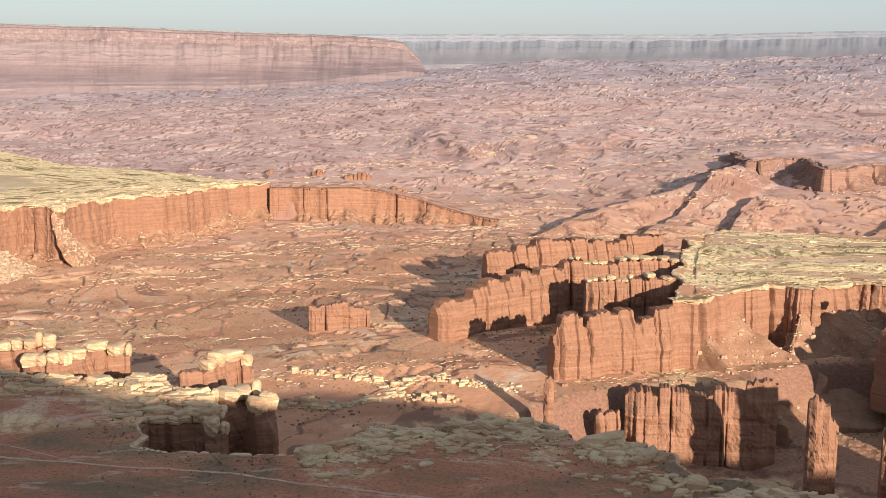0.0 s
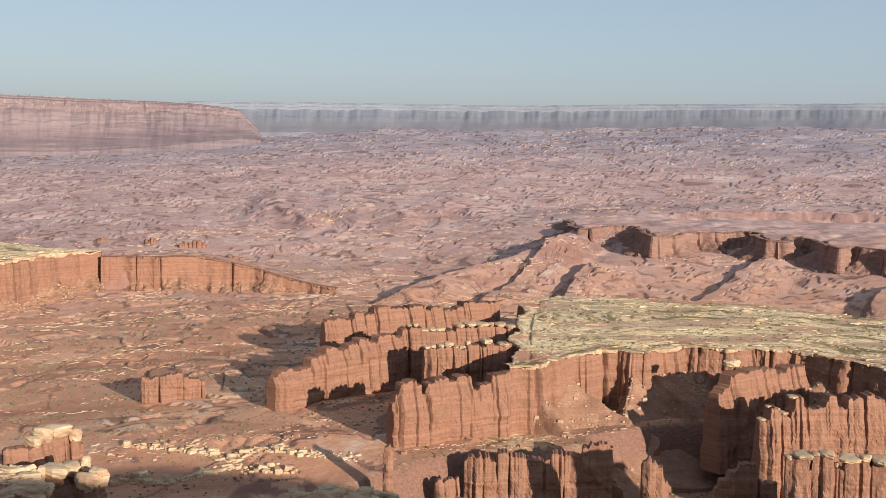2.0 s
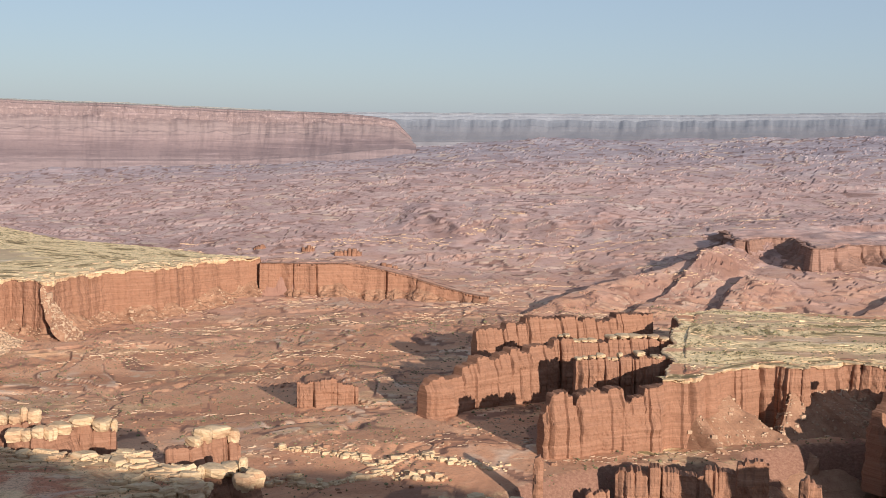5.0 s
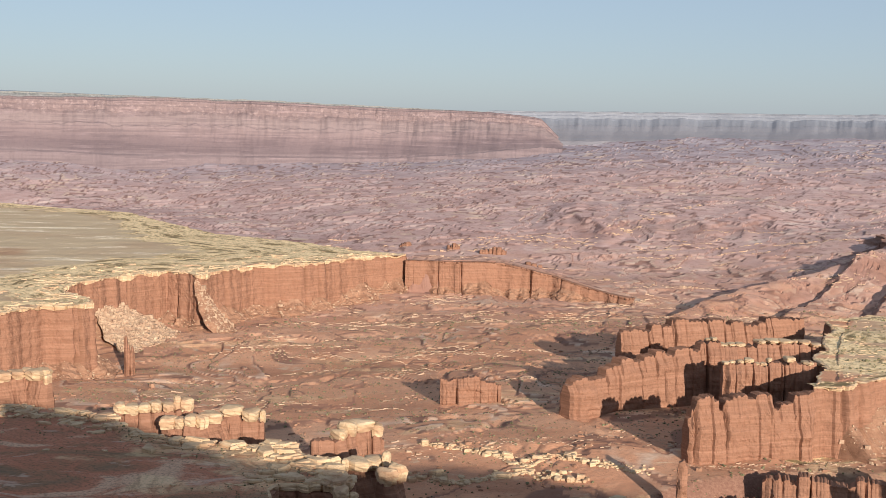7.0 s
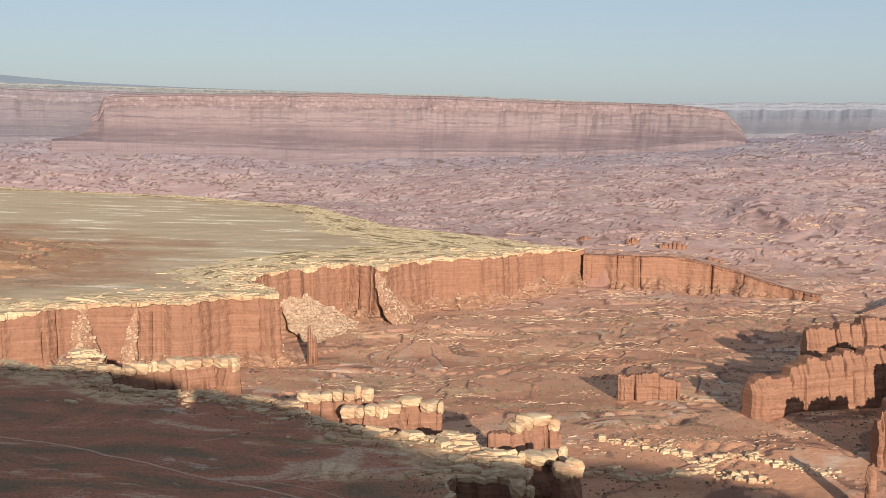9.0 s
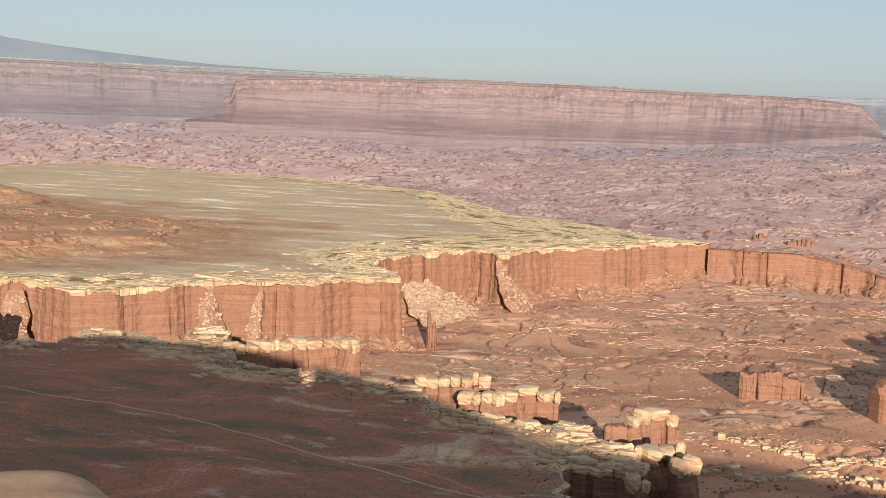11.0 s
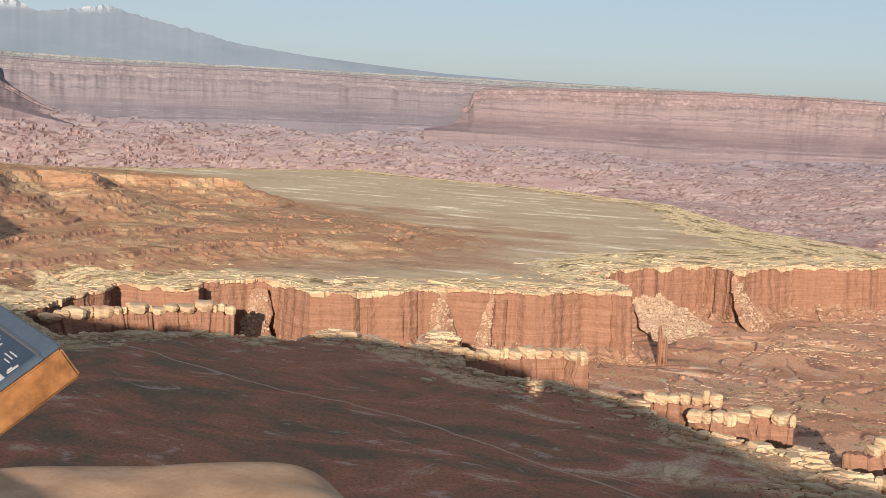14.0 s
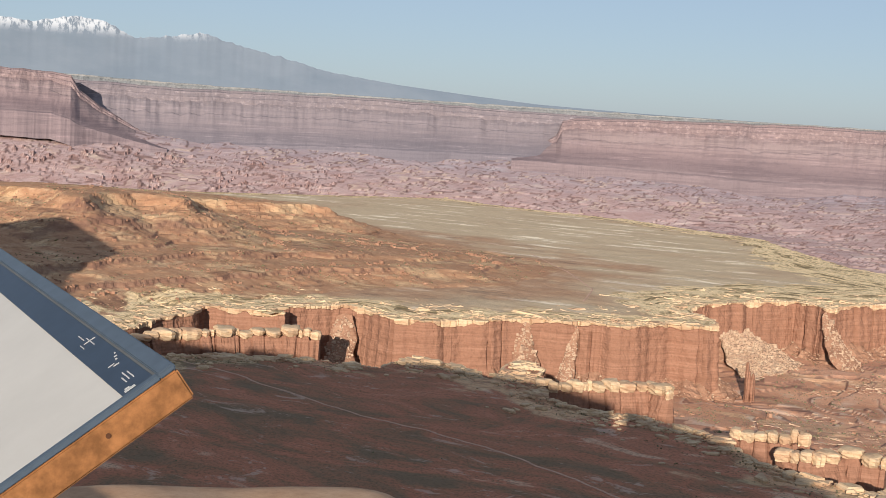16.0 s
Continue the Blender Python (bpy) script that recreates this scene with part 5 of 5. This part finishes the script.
def build_mountains():
    m, nt, b = shader("haze_blue_mountain", 0.95)
    # base colour holds the blue of distance haze
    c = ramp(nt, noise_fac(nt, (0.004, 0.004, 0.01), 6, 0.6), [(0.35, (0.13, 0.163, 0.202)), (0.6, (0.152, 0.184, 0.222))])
    snow = times(nt, attr(nt, "snow"), grey(nt, noise_fac(nt, (0.05, 0.05, 0.02), 6, 0.7), 0.44, 0.54))
    nt.links.new(mix(nt, snow, c, (0.42, 0.45, 0.48)), b.inputs["Base Color"])
    prof = [(-60, 3.1), (-54, 3.5), (-48.7, 3.5), (-47.3, 3.4), (-45.7, 3.75), (-44.2, 3.6), (-43.1, 2.95), (-41.3, 3.2), (-40.1, 3.4), (-38, 2.8), (-36.5, 2.55), (-34.7, 2.05), (-31.3, 1.6), (-28, 1.3), (-24.8, 1.04), (-20, 0.86), (-12, 0.7)]
    az, el = np.array(prof).T
    a = np.linspace(-60, -12, 620)
    e = np.interp(a, az, el)
    k = soften(np.stack([e, e], 1), 5)[:, 0]
    s = np.radians(a) * 4700
    rows, snows = [], []
    for i in range(26):
        f = i / 25
        top = 220 + 4840 * np.tan(np.radians(k)) + 9 * (ridged(s / 60, s * 0 + 2, 4, 301) - 0.4) * smooth(1.2, 3, k)
        foot = 220 + 4740 * np.tan(np.radians(0.2))
        z = foot + (top - foot) * f ** 1.1
        spur = 3 * (ridged(s / 210 + f * 0.9, f * 2.5 + s * 0, 3, 302) - 0.5) * (1 - f) ** 0.4
        d = 4745 + 95 * f - spur * smooth(0.9, 2.4, k)
        r = np.radians(a)
        rows.append(np.stack([d * np.sin(r), d * np.cos(r), z], 1))
        snows.append(smooth(220 + 4800 * math.tan(radians(2.95)), 220 + 4800 * math.tan(radians(3.5)), z + 0.5 * spur) * smooth(-39, -41, a))
    V = np.stack(rows)
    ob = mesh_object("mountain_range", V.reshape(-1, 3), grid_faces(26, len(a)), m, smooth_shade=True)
    at = ob.data.attributes.new("snow", "FLOAT", "POINT")
    at.data.foreach_set("value", np.stack(snows).astype(np.float32).ravel())
    tagged(ob, "haze-tinted blue snow-capped mountain range on the horizon", "mountains", kind="structure")


build_mountains()

# ---------------------------------------------------------------- the overlook
def build_overlook():
    thing = empty("overlook_mesa", "high sandstone mesa that bears the overlook", "mesa", kind="structure")
    p, s = resample(MESA, 14, True)
    bm = bmesh.new()
    vs = [bm.verts.new((x, y, 218.4)) for x, y in p]
    f = bm.faces.new(vs)
    bmesh.ops.triangulate(bm, faces=[f])
    me = bpy.data.meshes.new("mesa_top")
    bm.to_mesh(me)
    bm.free()
    me.materials.append(M_CLIFF)
    top = new("mesa_top", me)
    top.parent = thing
    rows = []
    for f_, z in ((0, 218.4), (0.0, 150), (0.02, 140), (0.02, 100), (0.06, 40), (0.10, -2)):
        g = np.gradient(p, axis=0)
        g /= np.hypot(*g.T)[:, None]
        nrm = np.stack([-g[:, 1], g[:, 0]], 1)
        q = p + nrm * (f_ * 900 + 4 * perlin(s / 30, s * 0 + z, 5))[:, None] if z < 218 else p
        rows.append(np.concatenate([q, np.full((len(q), 1), z)], 1))
    V = np.stack(rows)
    mesh_object("mesa_cliff", V.reshape(-1, 3), grid_faces(len(rows), len(p), True), M_CLIFF, thing)


build_overlook()


def build_shade_ridge():
    """Unseen ridge added behind the overlook to cast the shade over the near flats."""
    # the notch near x 16 to 22 lets sun reach boulder and sign
    crest = [(-430, 62, 217), (-380, 58, 219), (-292, 42, 225), (-189, 2, 249), (-150, -15, 254), (-88, -40, 259), (-20, -52, 258), (14.6, -57.5, 255), (15.6, -57.8, 230.5), (22.3, -58.8, 230.5), (23.3, -59, 252), (60, -64, 248), (107, -70, 241), (150, -74, 230), (185, -86, 219)]
    q = np.array(crest, float)
    p, s = resample([(x, y) for x, y, _ in crest], 0.8)
    run = np.concatenate([[0], np.cumsum(np.hypot(*np.diff(q[:, :2], axis=0).T))])
    z = np.interp(s, run, q[:, 2])
    n = np.tile([[-0.342, 0.94]], (len(p), 1))
    rows = []
    for o, f in ((16, 0.0), (12, 0.3), (6, 0.5), (4, 0.85), (0.5, 1.0), (-3, 1.0), (-12, 0.8), (-30, 0.4), (-60, 0.0)):
        w = o + 1.2 * perlin(s / 9, s * 0 + o, 91) + 0.6 * perlin(s / 4, s * 0 + o, 92)
        rows.append(np.concatenate([p + n * w[:, None], (217.5 + (z - 217.5) * f + 0.5 * perlin(s / 6, s * 0 + o, 93))[:, None]], 1))
    ridge = empty("shade_ridge", "unseen sandstone ridge added behind the overlook to shade the flats", "ridge", kind="structure")
    mesh_object("shade_ridge_rock", np.stack(rows).reshape(-1, 3), grid_faces(len(rows), len(p)), M_CLIFF, ridge)


build_shade_ridge()


def build_boulder():
    m, nt, b = shader("boulder_sandstone", 0.9)
    c = ramp(nt, noise_fac(nt, (3, 3, 5), 8, 0.7), [(0.3, (0.43, 0.255, 0.15)), (0.5, (0.54, 0.335, 0.20)), (0.7, (0.63, 0.415, 0.26))])
    c = mix(nt, times(nt, grey(nt, noise_fac(nt, (30, 30, 30), 5, 0.7), 0.5, 0.75), 0.35), c, (0.30, 0.17, 0.10))
    nt.links.new(c, b.inputs["Base Color"])
    bump(nt, b, noise_fac(nt, (40, 40, 40), 6, 0.7), 0.4, 0.01)
    bm = bmesh.new()
    bmesh.ops.create_icosphere(bm, subdivisions=6, radius=1)
    for v in bm.verts:
        c = v.co
        n = Vector(c)
        q = 7.0
        r = (abs(n.x) ** q + abs(n.y) ** q + abs(n.z) ** q) ** (-1 / q)
        v.co = Vector((n.x * r * 2.1, n.y * r * 1.4, n.z * r * 1.8))
        w = noise.noise(v.co * 0.5) * 0.14 + noise.noise(v.co * 2) * 0.035
        v.co += n * w
    me = bpy.data.meshes.new("boulder")
    bm.to_mesh(me)
    bm.free()
    me.materials.append(m)
    me.polygons.foreach_set("use_smooth", [True] * len(me.polygons))
    ob = new("boulder", me)
    ob.matrix_world = pose(-4.76, 5.2, 215.80, -3, -2, 41)
    tagged(ob, "smooth tan sandstone boulder at the overlook's edge", "boulder")


build_boulder()


def build_sign():
    frame_m = plain("brown_steel", (0.26, 0.118, 0.045), 0.5, 0.0, 0.35, 45)
    band_m = plain("blue_black_print", (0.03, 0.045, 0.07), 0.4, 0, 0.1)
    edge_m = plain("blue_grey_rail", (0.07, 0.095, 0.125), 0.45, 0, 0.12)
    white_m = plain("white_print", (0.47, 0.46, 0.425), 0.45, 0, 0.04, 8)
    sign = empty("information_sign", "weathered brown-framed information panel on low posts", "sign")
    u = Vector((-0.847, 0.532, 0)).normalized()
    C = Vector((-0.951, 1.094, 220 - 0.295)) - 0.014 * u
    w = Vector((-0.532 * math.cos(radians(34)), -0.847 * math.cos(radians(34)), -math.sin(radians(34)))).normalized()
    n = w.cross(u).normalized()
    if n.z < 0:
        n = -n
    M = Matrix(((u.x, w.x, n.x, C.x), (u.y, w.y, n.y, C.y), (u.z, w.z, n.z, C.z), (0, 0, 0, 1)))

    def box(name, x0, x1, y0, y1, z0, z1, mat, parent, bev=0.0, label=""):
        bm = bmesh.new()
        bmesh.ops.create_cube(bm, size=1)
        for v in bm.verts:
            v.co = Vector((x0 + (v.co.x + 0.5) * (x1 - x0), y0 + (v.co.y + 0.5) * (y1 - y0), z0 + (v.co.z + 0.5) * (z1 - z0)))
        if bev:
            bmesh.ops.bevel(bm, geom=bm.edges[:], offset=bev, segments=2, affect="EDGES")
        me = bpy.data.meshes.new(name)
        bm.transform(M)
        bmesh.ops.recalc_face_normals(bm, faces=bm.faces[:])
        bm.to_mesh(me)
        bm.free()
        me.materials.append(mat)
        ob = new(name, me)
        ob.parent = parent
        return tagged(ob, label)

    LEN, DEP = 1.24, 0.64
    body = box("panel_frame", 0, LEN, 0, DEP, -0.046, -0.004, frame_m, sign, 0.003, "rust-brown steel frame")
    box("rail", 0.0, LEN, 0.0, 0.022, -0.004, 0.004, edge_m, sign, 0.0015, "blue-grey upper rail")
    box("side_rail", 0.0, 0.011, 0.022, DEP, -0.004, 0.003, edge_m, sign, 0.001, "dark side rail")
    panel = box("panel", 0.011, LEN - 0.011, 0.024, DEP - 0.016, -0.004, -0.001, white_m, sign, 0, "white printed panel")
    box("title_band", 0.013, LEN - 0.013, 0.025, 0.066, -0.001, 0.0005, band_m, panel, 0, "blue-black title band")
    mark_m = plain("pale_marks", (0.42, 0.43, 0.42), 0.5, 0, 0.1)
    ink_m = plain("grey_ink", (0.10, 0.105, 0.105), 0.5, 0, 0.1)
    # lines of small print, scratches and a worn emblem on the band
    for x, y, lx, ly in ((0.062, 0.062, 0.0300, 0.0021), (0.066, 0.069, 0.0330, 0.0021), (0.060, 0.076, 0.0225, 0.0021), (0.026, 0.072, 0.0060, 0.0195), (0.036, 0.080, 0.0030, 0.0084),
                         (0.150, 0.060, 0.0024, 0.0108), (0.160, 0.066, 0.0018, 0.0120), (0.172, 0.056, 0.0048, 0.0036), (0.186, 0.052, 0.0030, 0.0054), (0.200, 0.050, 0.0042, 0.0024),
                         (0.300, 0.060, 0.0450, 0.0018), (0.330, 0.050, 0.0018, 0.0225), (0.352, 0.066, 0.0300, 0.0018), (0.310, 0.078, 0.0225, 0.0015)):
        y = 0.03 + (y - 0.05) * 0.75
        box("printed_bar", x * 0.85, x * 0.85 + lx, y, y + ly * 0.75, 0.0005, 0.0012, mark_m, panel, 0)
    for row in range(5):
        for col in range(3):
            box("text_line", 0.42 + 0.24 * col, 0.60 + 0.24 * col - 0.03 * (row == 4), 0.16 + 0.018 * row, 0.165 + 0.018 * row, -0.001, -0.0004, ink_m, panel, 0)
    box("text_line", 0.30, 0.345, 0.20, 0.21, -0.001, -0.0004, ink_m, panel, 0)
    # a laid-on dark strip draws the groove below the rail; nothing is cut
    box("groove_strip", 0.011, LEN - 0.011, 0.0215, 0.0252, -0.0005, 0.0012, ink_m, sign, 0, "laid-on dark strip drawn for the groove below the rail")
    bm = bmesh.new()
    bmesh.ops.create_cone(bm, cap_ends=True, segments=14, radius1=0.0032, radius2=0.0032, depth=0.002, matrix=Matrix.Translation((0.0, 0.105, -0.022)) @ Matrix.Rotation(radians(90), 4, "Y"))
    bm.transform(M)
    me = bpy.data.meshes.new("bolt")
    bm.to_mesh(me)
    bm.free()
    me.materials.append(plain("rusty_bolt", (0.09, 0.04, 0.02), 0.7))
    bolt = new("bolt", me)
    bolt.parent = body
    for x in (0.12, 0.42):
        foot = M @ Vector((x, DEP * 0.7, -0.04))
        bm = bmesh.new()
        bmesh.ops.create_cube(bm, size=1)
        for v in bm.verts:
            v.co = Vector((foot.x + v.co.x * 0.08, foot.y + v.co.y * 0.08, 218.3 + (v.co.z + 0.5) * (foot.z - 218.28)))
        bmesh.ops.bevel(bm, geom=bm.edges[:], offset=0.006, segments=2, affect="EDGES")
        me = bpy.data.meshes.new("post")
        bm.to_mesh(me)
        bm.free()
        me.materials.append(frame_m)
        ob = new("post", me)
        ob.parent = sign


build_sign()
